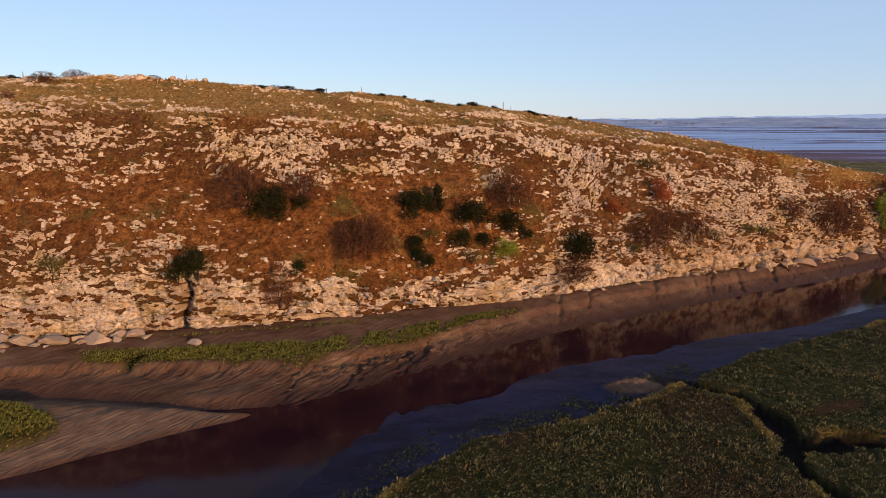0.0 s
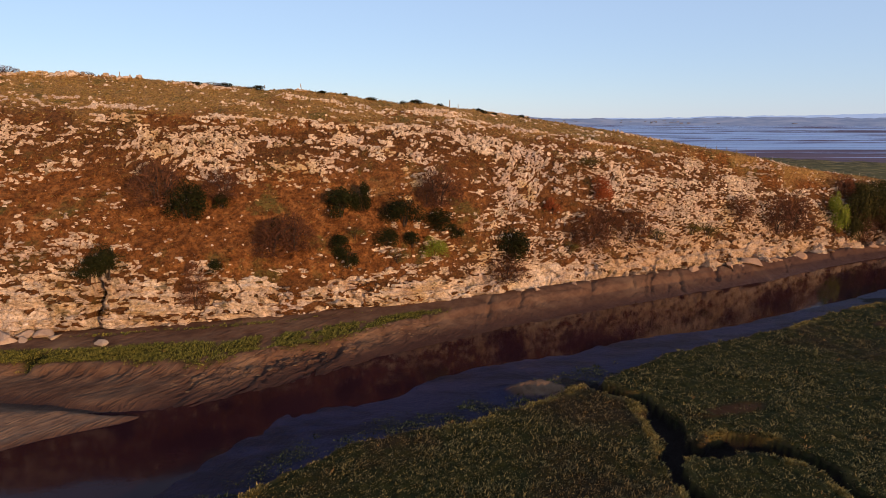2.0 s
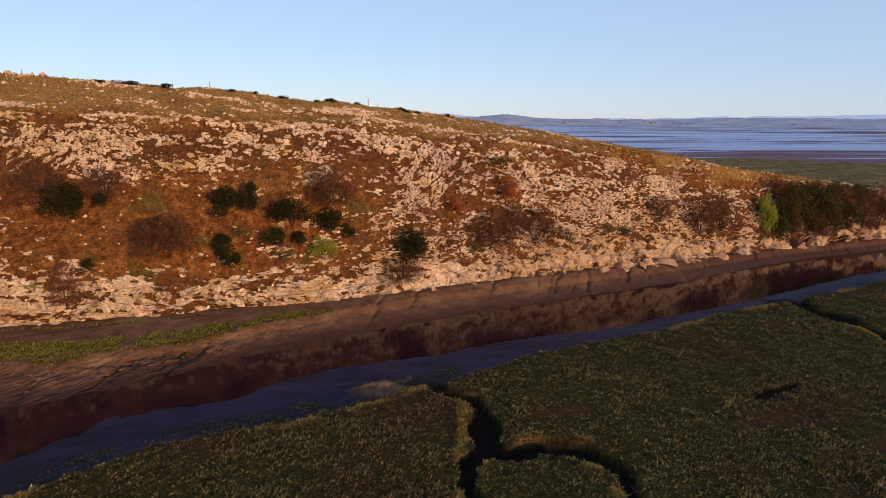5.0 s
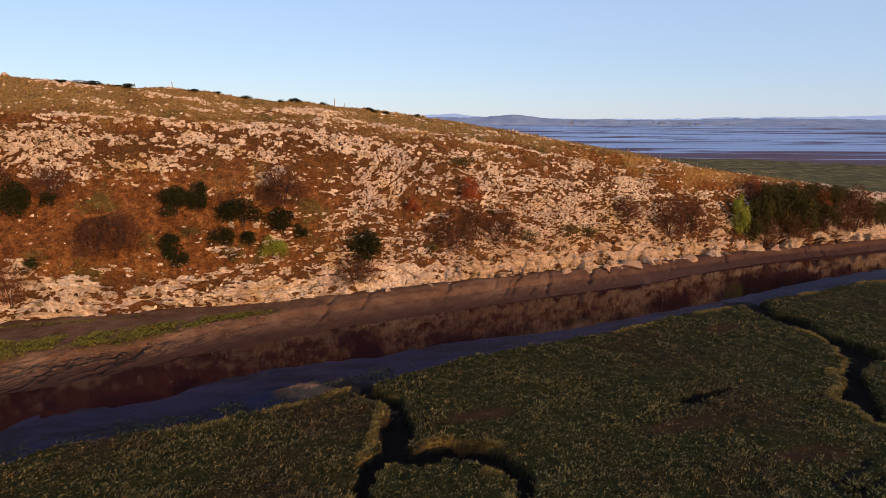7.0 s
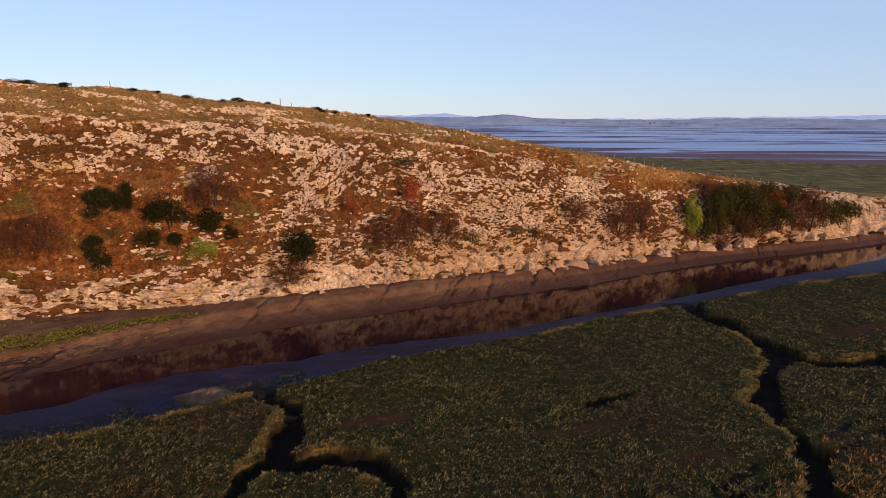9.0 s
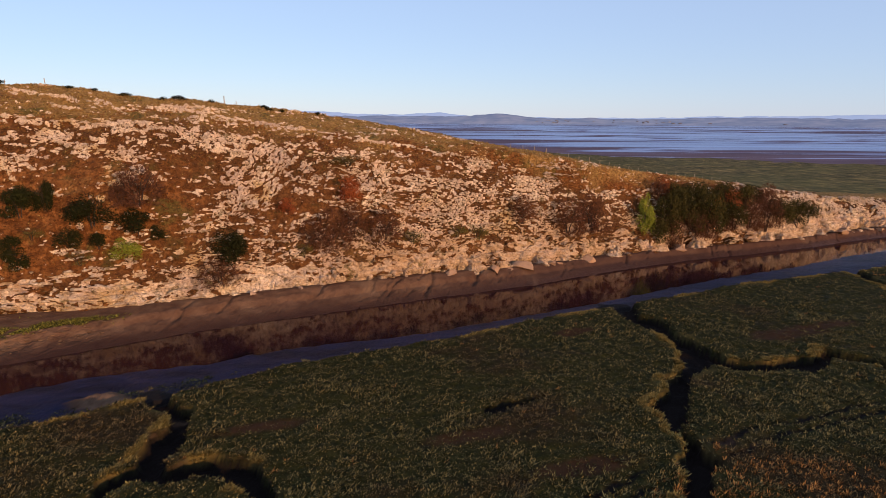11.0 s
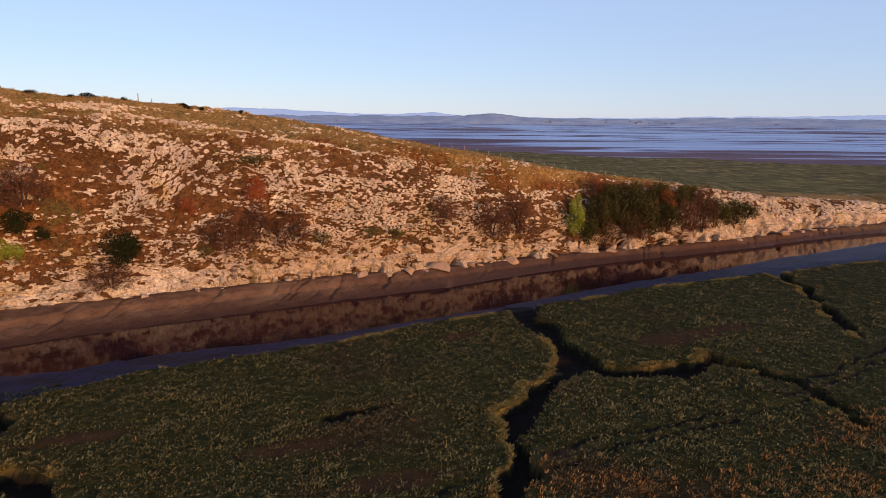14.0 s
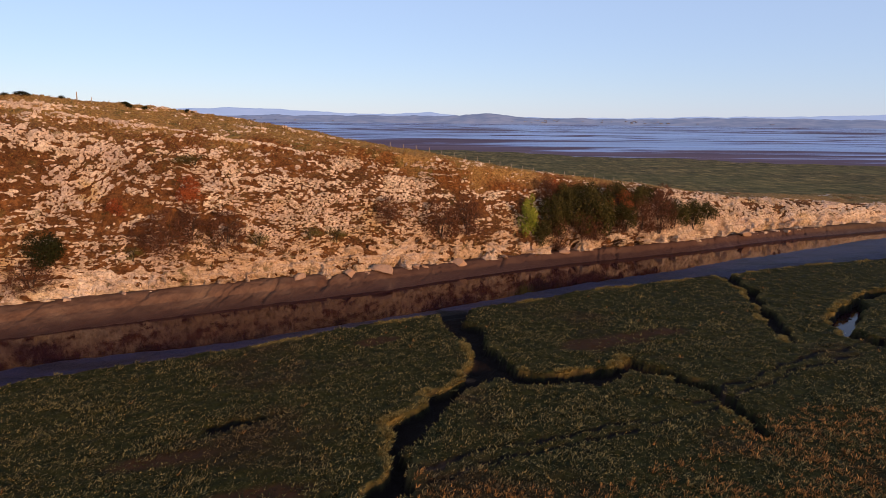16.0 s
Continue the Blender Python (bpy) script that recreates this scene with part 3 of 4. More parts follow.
def ground_material():
    """Salt marsh, mud banks, and the flats of the bay with their sheets of standing water."""
    s = Shade("marsh_and_mud", 0.9)
    mud = s.ramp(s.noise(0.5, 6), (0.3, (0.075, 0.036, 0.021)), (0.7, (0.155, 0.083, 0.048)))
    mud = s.mix(s.ramp(s.noise(0.13, 4), (0.5, 0.0), (0.7, 0.5)), mud, (0.24, 0.145, 0.082))
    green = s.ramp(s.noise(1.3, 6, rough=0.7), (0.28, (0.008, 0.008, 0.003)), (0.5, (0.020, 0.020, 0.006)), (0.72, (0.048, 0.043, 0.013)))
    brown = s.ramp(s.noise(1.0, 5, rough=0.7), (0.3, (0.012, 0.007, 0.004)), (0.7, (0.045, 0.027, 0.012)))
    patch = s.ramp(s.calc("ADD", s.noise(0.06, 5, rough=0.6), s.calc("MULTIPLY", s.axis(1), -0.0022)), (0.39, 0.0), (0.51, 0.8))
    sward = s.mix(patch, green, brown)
    # rims: dry grass, with the gold of low sun put into its colour
    sward = s.mix(s.attr("rim"), sward, s.mix(s.noise(2.2), (0.11, 0.075, 0.020), (0.24, 0.17, 0.05)))
    damp = s.calc("MULTIPLY", s.ramp(s.calc("MULTIPLY_ADD", s.axis(2), 0.5, 1.0), (0.25, 1.0), (0.42, 0.85), (0.66, 0.25), (0.80, 0.0)), s.calc("SUBTRACT", 1.0, s.attr("grass")))
    mud = s.mix(s.calc("MULTIPLY", damp, 0.85), mud, (0.030, 0.012, 0.009))
    mud = s.mix(s.ramp(s.calc("MULTIPLY", s.axis(0), 0.01), (0.45, 0.0), (0.72, 0.65)), mud, (0.050, 0.025, 0.019))
    # violet-blue of sky-lit shade is painted into this strip of mud
    mud = s.mix(s.attr("sky_tint_mud"), mud, s.ramp(s.noise(0.35, 4, s.stretch((0.5, 1.2, 1.0), -30)), (0.40, (0.008, 0.006, 0.016)), (0.56, (0.019, 0.016, 0.040))))
    # shade inside the creek cuts is put into the mud as near-black
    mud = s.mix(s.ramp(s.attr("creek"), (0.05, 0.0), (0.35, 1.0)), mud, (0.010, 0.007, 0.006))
    sward = s.mix(s.attr("bare"), sward, s.mix(s.noise(1.5), (0.022, 0.011, 0.006), (0.060, 0.030, 0.014)))
    mud = s.mix(s.attr("sand"), mud, s.ramp(s.noise(0.8, 4), (0.3, (0.115, 0.064, 0.040)), (0.7, (0.20, 0.120, 0.072))))
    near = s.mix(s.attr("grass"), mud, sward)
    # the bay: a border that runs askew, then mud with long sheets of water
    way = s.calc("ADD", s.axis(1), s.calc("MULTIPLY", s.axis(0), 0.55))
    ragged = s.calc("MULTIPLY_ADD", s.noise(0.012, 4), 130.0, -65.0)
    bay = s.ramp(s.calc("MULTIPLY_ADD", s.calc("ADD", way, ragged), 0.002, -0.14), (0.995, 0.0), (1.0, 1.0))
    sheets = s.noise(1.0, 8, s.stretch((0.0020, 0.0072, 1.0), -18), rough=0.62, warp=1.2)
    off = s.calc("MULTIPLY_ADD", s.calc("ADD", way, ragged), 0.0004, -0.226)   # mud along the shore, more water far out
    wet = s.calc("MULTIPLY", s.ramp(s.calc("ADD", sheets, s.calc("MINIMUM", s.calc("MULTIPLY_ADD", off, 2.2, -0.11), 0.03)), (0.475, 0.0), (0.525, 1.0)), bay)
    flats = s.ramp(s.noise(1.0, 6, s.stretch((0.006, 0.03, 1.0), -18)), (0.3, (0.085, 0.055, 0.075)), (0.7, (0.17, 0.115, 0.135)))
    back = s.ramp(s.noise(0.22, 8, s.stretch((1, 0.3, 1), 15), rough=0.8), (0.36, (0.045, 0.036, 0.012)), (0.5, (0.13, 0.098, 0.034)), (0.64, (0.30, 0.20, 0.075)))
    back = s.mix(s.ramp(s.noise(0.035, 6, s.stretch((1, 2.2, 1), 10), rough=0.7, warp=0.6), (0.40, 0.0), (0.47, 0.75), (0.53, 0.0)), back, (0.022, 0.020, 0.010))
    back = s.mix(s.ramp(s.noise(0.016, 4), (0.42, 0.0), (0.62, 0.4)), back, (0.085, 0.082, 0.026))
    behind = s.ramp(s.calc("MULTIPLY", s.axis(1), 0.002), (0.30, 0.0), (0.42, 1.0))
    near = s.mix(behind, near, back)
    # water sheets: the sky's blue reflection is put into their base colour
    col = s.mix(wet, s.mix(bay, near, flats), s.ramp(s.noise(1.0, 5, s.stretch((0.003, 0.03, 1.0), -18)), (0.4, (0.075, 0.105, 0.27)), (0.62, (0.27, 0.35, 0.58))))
    sheen = s.calc("MULTIPLY", damp, s.calc("SUBTRACT", 1.0, s.attr("creek")))
    rough = s.calc("SUBTRACT", s.calc("SUBTRACT", 0.92, s.calc("MULTIPLY", wet, 0.55)), s.calc("MULTIPLY", sheen, 0.40))
    s.plug(s.calc("MULTIPLY_ADD", s.calc("MAXIMUM", s.calc("MAXIMUM", wet, s.calc("MULTIPLY", s.attr("sky_tint_mud"), 0.3)), s.calc("MULTIPLY", sheen, 0.15)), 0.40, 0.04), s.b.inputs["Specular IOR Level"])
    ripples = s.calc("MULTIPLY", s.noise(1.0, 4, s.stretch((1.7, 0.6, 1.0), -25), warp=0.8), 1.3)
    bare_mud = s.calc("MULTIPLY", s.calc("SUBTRACT", 1.0, s.attr("grass")), s.calc("SUBTRACT", 1.0, s.attr("sky_tint_mud")))
    furrow = s.noise(1.0, 4, s.stretch((1.5, 0.20, 1.0), 0.0, s.stretch((1.0, 1.0, 1.0), 37.0)), rough=0.55, warp=0.5)
    furrow = s.calc("MULTIPLY", s.calc("MULTIPLY", s.calc("ABSOLUTE", s.calc("SUBTRACT", furrow, 0.5)), 9.0), s.calc("MULTIPLY", bare_mud, s.ramp(s.calc("MULTIPLY_ADD", s.axis(0), 0.01, 0.5), (0.46, 1.0), (0.60, 0.22))))
    s.bump(s.calc("ADD", s.calc("ADD", furrow, s.noise(3.2, 6, rough=0.7)), s.calc("ADD", ripples, s.calc("MULTIPLY", s.noise(0.9, 4), 1.5))), 0.8, 0.16)
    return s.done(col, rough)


def water_material():
    s = Shade("brown_channel_water", 0.07)
    s.b.inputs["IOR"].default_value = 1.33
    s.b.inputs["Specular Tint"].default_value = (0.50, 0.44, 0.50, 1.0)   # tints the water's reflections down to about half
    s.b.inputs["Specular IOR Level"].default_value = 0.20
    s.bump(s.calc("ADD", s.noise(1.6, 3, s.stretch((0.7, 1.0, 1.0), 25)), s.calc("MULTIPLY", s.noise(6.0, 2), 0.2)), 0.10, 0.03)
    return s.done(s.ramp(s.noise(0.12, 4), (0.3, (0.016, 0.005, 0.007)), (0.7, (0.024, 0.008, 0.010))))


def blade_material(name, dark, mid, light, patchy=None):
    s = Shade(name, 0.75)
    c = s.ramp(s.island(), (0.0, dark), (0.55, mid), (1.0, light))
    if patchy:
        c = s.mix(s.ramp(s.calc("ADD", s.noise(0.06, 5, rough=0.6), s.calc("MULTIPLY", s.axis(1), -0.0022)), (0.39, 0.0), (0.51, 0.65)), c,
                  s.ramp(s.island(), (0.0, patchy[0]), (1.0, patchy[1])))
    s.b.inputs["Subsurface Weight"].default_value = 0.0
    return s.done(c)


def leaf_material(name, dark, light):
    s = Shade(name, 0.9)
    s.b.inputs["Specular IOR Level"].default_value = 0.06
    c = s.ramp(s.island(), (0.0, dark), (1.0, light))
    c = s.mix(s.calc("MULTIPLY", s.each(), 0.4), c, (dark[0] * 0.9, dark[1] * 0.8, dark[2] * 0.8))
    return s.done(c)


def bark_material():
    s = Shade("grey_bark", 0.9)
    s.bump(s.noise(14, 5), 0.5, 0.02)
    return s.done(s.ramp(s.noise(6, 4), (0.3, (0.026, 0.019, 0.014)), (0.7, (0.065, 0.048, 0.037))))


def timber_material():
    s = Shade("weathered_timber", 0.85)
    s.bump(s.noise(20, 5, s.stretch((1, 1, 0.1))), 0.4, 0.01)
    return s.done(s.ramp(s.noise(9, 4, s.stretch((1, 1, 0.15))), (0.3, (0.20, 0.15, 0.10)), (0.7, (0.36, 0.29, 0.21))))


def clod_material():
    s = Shade("dried_mud", 0.9)
    s.bump(s.noise(5, 5), 0.5, 0.08)
    return s.done(s.mix(s.island(), (0.10, 0.052, 0.028), (0.19, 0.11, 0.058)))


def distance_material(name, dark, light, scale, haze_glow):
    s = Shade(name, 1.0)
    # haze of the air between is put in as a glow of the surface
    s.b.inputs["Emission Color"].default_value = (*haze_glow, 1.0)
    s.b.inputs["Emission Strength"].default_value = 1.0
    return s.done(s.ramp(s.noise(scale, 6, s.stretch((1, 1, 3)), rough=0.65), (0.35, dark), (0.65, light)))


M_HILL, M_STONE, M_GROUND, M_WATER = hill_material(), stone_material(), ground_material(), water_material()
M_OCHRE, M_FALLEN = stone_material("ochre_limestone", (0.54, 0.39, 0.26)), stone_material("grey_limestone", (0.52, 0.45, 0.38))
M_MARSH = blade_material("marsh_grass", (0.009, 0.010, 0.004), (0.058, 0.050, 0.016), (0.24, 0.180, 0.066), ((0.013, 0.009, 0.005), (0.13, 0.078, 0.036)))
M_RIM = blade_material("sunlit_dry_rim_grass", (0.05, 0.037, 0.010), (0.15, 0.105, 0.028), (0.34, 0.25, 0.08))
M_RUST = blade_material("rusty_sedge", (0.05, 0.024, 0.008), (0.19, 0.086, 0.024), (0.42, 0.22, 0.065))
M_BRACKEN = blade_material("dead_bracken", (0.075, 0.027, 0.010), (0.20, 0.078, 0.024), (0.34, 0.155, 0.05))
M_SHELF = blade_material("bank_grass", (0.030, 0.030, 0.006), (0.12, 0.112, 0.018), (0.32, 0.265, 0.055))
M_STRAW = blade_material("hill_grass", (0.09, 0.062, 0.018), (0.24, 0.145, 0.042), (0.40, 0.27, 0.095))
M_EVER = leaf_material("evergreen_leaves", (0.007, 0.008, 0.0025), (0.030, 0.030, 0.007))
M_THICK = leaf_material("olive_leaves", (0.014, 0.014, 0.004), (0.085, 0.066, 0.016))
M_LIME = leaf_material("bright_green_leaves", (0.11, 0.125, 0.012), (0.30, 0.31, 0.04))
M_TWIG = leaf_material("red_brown_twigs", (0.040, 0.017, 0.010), (0.17, 0.070, 0.034))
M_RED = leaf_material("russet_leaves", (0.13, 0.030, 0.010), (0.42, 0.115, 0.035))
M_SCRUB = leaf_material("yellow_olive_leaves", (0.050, 0.038, 0.010), (0.19, 0.145, 0.036))
M_CLOD = clod_material()
M_BARK, M_TIMBER = bark_material(), timber_material()


# ---- makers ----
def mesh_from(name, verts, faces, material, smooth=False):
    """A mesh from arrays of places and of triangles or quads."""
    me = bpy.data.meshes.new(name)
    verts, faces = np.asarray(verts, np.float32), np.asarray(faces, np.int32)
    k = faces.shape[1]
    me.vertices.add(len(verts))
    me.vertices.foreach_set("co", verts.ravel())
    me.loops.add(faces.size)
    me.loops.foreach_set("vertex_index", faces.ravel())
    me.polygons.add(len(faces))
    me.polygons.foreach_set("loop_start", np.arange(0, faces.size, k, dtype=np.int32))
    me.polygons.foreach_set("use_smooth", np.full(len(faces), smooth))
    me.materials.append(material)
    me.update(calc_edges=True)
    me.validate()
    return me


def grid_faces(nx, ny):
    i = np.arange(nx * ny).reshape(nx, ny)
    return np.stack((i[:-1, :-1], i[1:, :-1], i[1:, 1:], i[:-1, 1:]), -1).reshape(-1, 4)


def share(me, name, values):
    a = me.attributes.new(name, "FLOAT", "POINT")
    a.data.foreach_set("value", np.asarray(values, np.float32).ravel())


def part(name, me, parent, label=""):
    ob = new(name, me)
    ob.parent = parent
    return tagged(ob, label)


def tube(points, radii, sides=5):
    """Verts and quads of a tapering tube along the points."""
    vs, fs = [], []
    pts = [Vector(p) for p in points]
    for i, p in enumerate(pts):
        way = (pts[min(i + 1, len(pts) - 1)] - pts[max(i - 1, 0)]).normalized()
        q = way.to_track_quat("Z", "Y")
        for s in range(sides):
            a = 2 * math.pi * s / sides
            vs.append(p + q @ Vector((math.cos(a) * radii[i], math.sin(a) * radii[i], 0)))
        if i:
            o = len(vs) - 2 * sides
            fs += [(o + s, o + (s + 1) % sides, o + sides + (s + 1) % sides, o + sides + s) for s in range(sides)]
    return vs, fs


def joined(pieces):
    vs, fs = [], []
    for v, f in pieces:
        o = len(vs)
        vs += [tuple(p) for p in v]
        fs += [tuple(o + i for i in q) for q in f]
    return vs, fs


def tufts(places, normals, rng, height, width, blades, lean, droop=0.25):
    """Verts and triangles of many tufts: each blade leans outwards and with the wind."""
    n = len(places)
    p = np.repeat(places, blades, 0)
    up = np.repeat(normals, blades, 0)
    h = np.repeat(height, blades) * rng.uniform(0.55, 1.15, n * blades)
    w = np.repeat(width, blades) * rng.uniform(0.6, 1.2, n * blades)
    a = rng.uniform(0, 2 * math.pi, n * blades)
    out = np.stack((np.cos(a), np.sin(a), 0 * a), -1)
    side = np.stack((-np.sin(a), np.cos(a), 0 * a), -1)
    spread = np.repeat(width, blades) * rng.uniform(0.2, 1.6, n * blades)
    root = p + out * spread[:, None] - up * 0.05
    tilt = lean * rng.uniform(0.2, 1.3, n * blades)
    tip = root + up * (h * (1 - droop * tilt))[:, None] + out * (h * tilt)[:, None] + (h * 0.35)[:, None] * np.array(WIND)
    v = np.stack((root - side * (w * 0.5)[:, None], root + side * (w * 0.5)[:, None], tip), 1).reshape(-1, 3)
    return v, np.arange(n * blades * 3).reshape(-1, 3)


WIND = (0.8, 0.25, 0.0)


def stone_shape(rng, cuts=9, levels=2):
    """A block of limestone: a ball cut by flat planes."""
    bm = bmesh.new()
    bmesh.ops.create_icosphere(bm, subdivisions=levels, radius=1.0)
    planes = []
    for _ in range(cuts):
        d = Vector(rng.normal(size=3)).normalized()
        planes.append((d, rng.uniform(0.32, 0.66)))
    for v in bm.verts:
        for d, k in planes:
            over = v.co.dot(d) - k
            if over > 0:
                v.co -= d * over * 0.92
        v.co += Vector(rng.normal(size=3)) * 0.025
    vs = np.array([v.co[:] for v in bm.verts])
    bm.verts.index_update()
    fs = np.array([[v.index for v in f.verts] for f in bm.faces])
    bm.free()
    return vs, fs


def scattered(shapes, places, sizes, rng, flat=(0.5, 0.9)):
    """Many stones, turned and scaled, as verts and triangles."""
    vs, fs, o = [], [], 0
    for p, s in zip(places, sizes):
        v, f = shapes[rng.integers(len(shapes))]
        a = rng.uniform(0, 6.28)
        c, d = math.cos(a), math.sin(a)
        k = v * (s * rng.uniform(0.8, 1.4), s * rng.uniform(0.6, 1.1), s * rng.uniform(*flat))
        vs.append(np.stack((k[:, 0] * c - k[:, 1] * d, k[:, 0] * d + k[:, 1] * c, k[:, 2]), -1) + p)
        fs.append(f + o)
        o += len(v)
    return np.concatenate(vs), np.concatenate(fs)


def shrub(name, seed, leaf_mat, leaf, count, label, category, leafless=False, slim=1.0, trunk_share=0.25):
    """A bush one metre high and about one wide: stems, limbs and an uneven crown. Scale it when placed."""
    rng = np.random.default_rng(seed)
    base = tagged(new(name), label, category)
    pieces, ends = [], []
    for s in range(5):
        a = 6.28 * s / 5 + rng.uniform(-0.4, 0.4)
        r = rng.uniform(0.12, 0.34)
        top = Vector((math.cos(a) * r, math.sin(a) * r, rng.uniform(0.35, 0.8)))
        mid = Vector((top.x * 0.35, top.y * 0.35, top.z * 0.45))
        pieces.append(tube([(0.03 * math.cos(a), 0.03 * math.sin(a), -0.12), mid, top], [0.018, 0.012, 0.004]))
        ends += [mid.lerp(top, 0.5), top]
        for _ in range(3):
            q = mid.lerp(top, rng.uniform(0.1, 0.8))
            e = q + Vector((rng.normal() * 0.16, rng.normal() * 0.16, rng.uniform(0.02, 0.22)))
            pieces.append(tube([q, e], [0.007, 0.003], 4))
            ends.append(e)
    v, f = joined(pieces)
    part("trunk", mesh_from("trunk", v, f, M_BARK), base)
    vs, fs = [], []
    if leafless:
        while len(fs) < count:
            d = Vector(rng.normal(size=3)).normalized() * rng.random() ** 0.4
            d.z = abs(d.z)
            e = Vector((d.x * 0.46, d.y * 0.46, d.z * 0.88))
            if noise.noise(e * 5.0 + Vector((seed, 0, 0))) < -0.12:
                continue
            way = (Vector((d.x, d.y, d.z + 0.5)) * 0.5 + Vector(rng.normal(size=3)) * 0.5).normalized() * rng.uniform(0.05, 0.13)
            side = Vector(rng.normal(size=3)).cross(way).normalized() * leaf
            o = len(vs)
            vs += [e - side, e + side, e + way]
            fs.append((o, o + 1, o + 2))
    else:
        lobes = []
        for _ in range(12):
            d = Vector(rng.normal(size=3))
            d.z = abs(d.z) * 0.9
            d.normalize()
            lobes.append((Vector((d.x * 0.29, d.y * 0.29, 0.17 + d.z * 0.50)), rng.uniform(0.15, 0.27)))
        while len(fs) < count:
            q, r = lobes[rng.integers(len(lobes))]
            d = Vector(rng.normal(size=3)).normalized()
            e = q + d * r * rng.uniform(0.65, 1.08)
            if e.z < 0.03:
                continue
            nrm = (d + Vector(rng.normal(size=3)) * 0.55).normalized()
            a = nrm.orthogonal().normalized() * leaf * rng.uniform(0.5, 1.2)
            b = nrm.cross(a).normalized() * leaf * rng.uniform(0.4, 0.8)
            o = len(vs)
            vs += [e - a, e + b - nrm * leaf * 0.2, e + a, e - b - nrm * leaf * 0.2]
            fs.append((o, o + 1, o + 2, o + 3))
    part("crown", mesh_from("crown", vs, fs, leaf_mat), base)
    return base


# ---- hill, ground and channel ----
hill_mesh = mesh_from("hill", hill_p.reshape(-1, 3), grid_faces(len(hill_x), len(hill_v)), M_HILL)
share(hill_mesh, "rock", hill_rock)
share(hill_mesh, "stony", hill_share)
share(hill_mesh, "upper", hill_line)
hill = tagged(new("hill", hill_mesh), "limestone headland with pale crags, rusty bracken and dry turf", "hill", kind="structure")

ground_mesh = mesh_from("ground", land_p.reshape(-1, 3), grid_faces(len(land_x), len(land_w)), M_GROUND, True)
share(ground_mesh, "grass", land_grass)
share(ground_mesh, "rim", land_rim)
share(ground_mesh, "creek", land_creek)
share(ground_mesh, "bare", land_bare)
share(ground_mesh, "sky_tint_mud", land_sky_tint)
share(ground_mesh, "sand", land_sand)
ground = tagged(new("ground", ground_mesh), "green salt marsh cut by creeks, with brown mud banks and tidal flats", "ground", kind="structure")


def channel_water():
    xs = np.linspace(-110, 232, 172)
    ks = np.linspace(0, 1, 40)
    x, k = np.meshgrid(xs, ks, indexing="ij")
    lo, hi = edge(xs) - 42, foot(xs) + 0.5
    lo[xs < 60] = (edge(xs) - 3)[xs < 60]
    y = lo[:, None] * (1 - k) + hi[:, None] * k
    me = mesh_from("water", np.stack((x, y, 0 * x - 1.5), -1).reshape(-1, 3), grid_faces(len(xs), len(ks)), M_WATER, True)
    return tagged(new("water", me), "still brown tidal water in the channel below the cliff", "water", kind="structure")


channel_water()


# ---- far shore and hills ----
def far_ridge(name, near, ridge, heads, tops, rough, material, label, seed):
    """Land across the bay: a strip that rises from its shore to an uneven ridge. heads: degrees to the right; tops: metres."""
    a = np.radians(np.linspace(-60, 60, 420))
    top = np.interp(np.degrees(a), heads, tops)
    zero = 0 * a
    top = top + rough * (fbm(a * 40, zero, zero, 5, seed)) + rough * 0.4 * fbm(a * 260, zero, zero, 3, seed + 9)
    ks = np.linspace(0, 1, 9)
    rows = []
    for k in ks:
        r = near + (ridge - near) * k
        rows.append(np.stack((np.sin(a) * r, np.cos(a) * r, -1.5 + (top + 1.5) * k ** 0.8 * (1 + 0.15 * (1 - k) * fbm(a * 70, zero + k * 5, zero, 3, seed + 20))), -1))
    rows.append(np.stack((np.sin(a) * (ridge + 60), np.cos(a) * (ridge + 60), zero - 3), -1))
    p = np.stack(rows, 1)
    me = mesh_from(name, p.reshape(-1, 3), grid_faces(len(a), len(rows)), material, True)
    return tagged(new(name, me), label, "distant hills", kind="structure")


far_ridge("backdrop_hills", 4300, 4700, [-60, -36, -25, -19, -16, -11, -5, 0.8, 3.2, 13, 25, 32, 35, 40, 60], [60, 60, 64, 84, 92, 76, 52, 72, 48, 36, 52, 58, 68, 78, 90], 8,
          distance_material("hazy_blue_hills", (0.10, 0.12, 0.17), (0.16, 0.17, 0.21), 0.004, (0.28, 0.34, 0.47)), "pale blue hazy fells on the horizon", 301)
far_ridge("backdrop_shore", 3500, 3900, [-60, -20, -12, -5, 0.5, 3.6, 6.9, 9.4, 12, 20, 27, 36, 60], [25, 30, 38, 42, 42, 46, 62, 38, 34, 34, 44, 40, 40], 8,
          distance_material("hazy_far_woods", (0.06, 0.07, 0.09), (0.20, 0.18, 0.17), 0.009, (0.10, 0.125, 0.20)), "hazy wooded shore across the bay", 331)


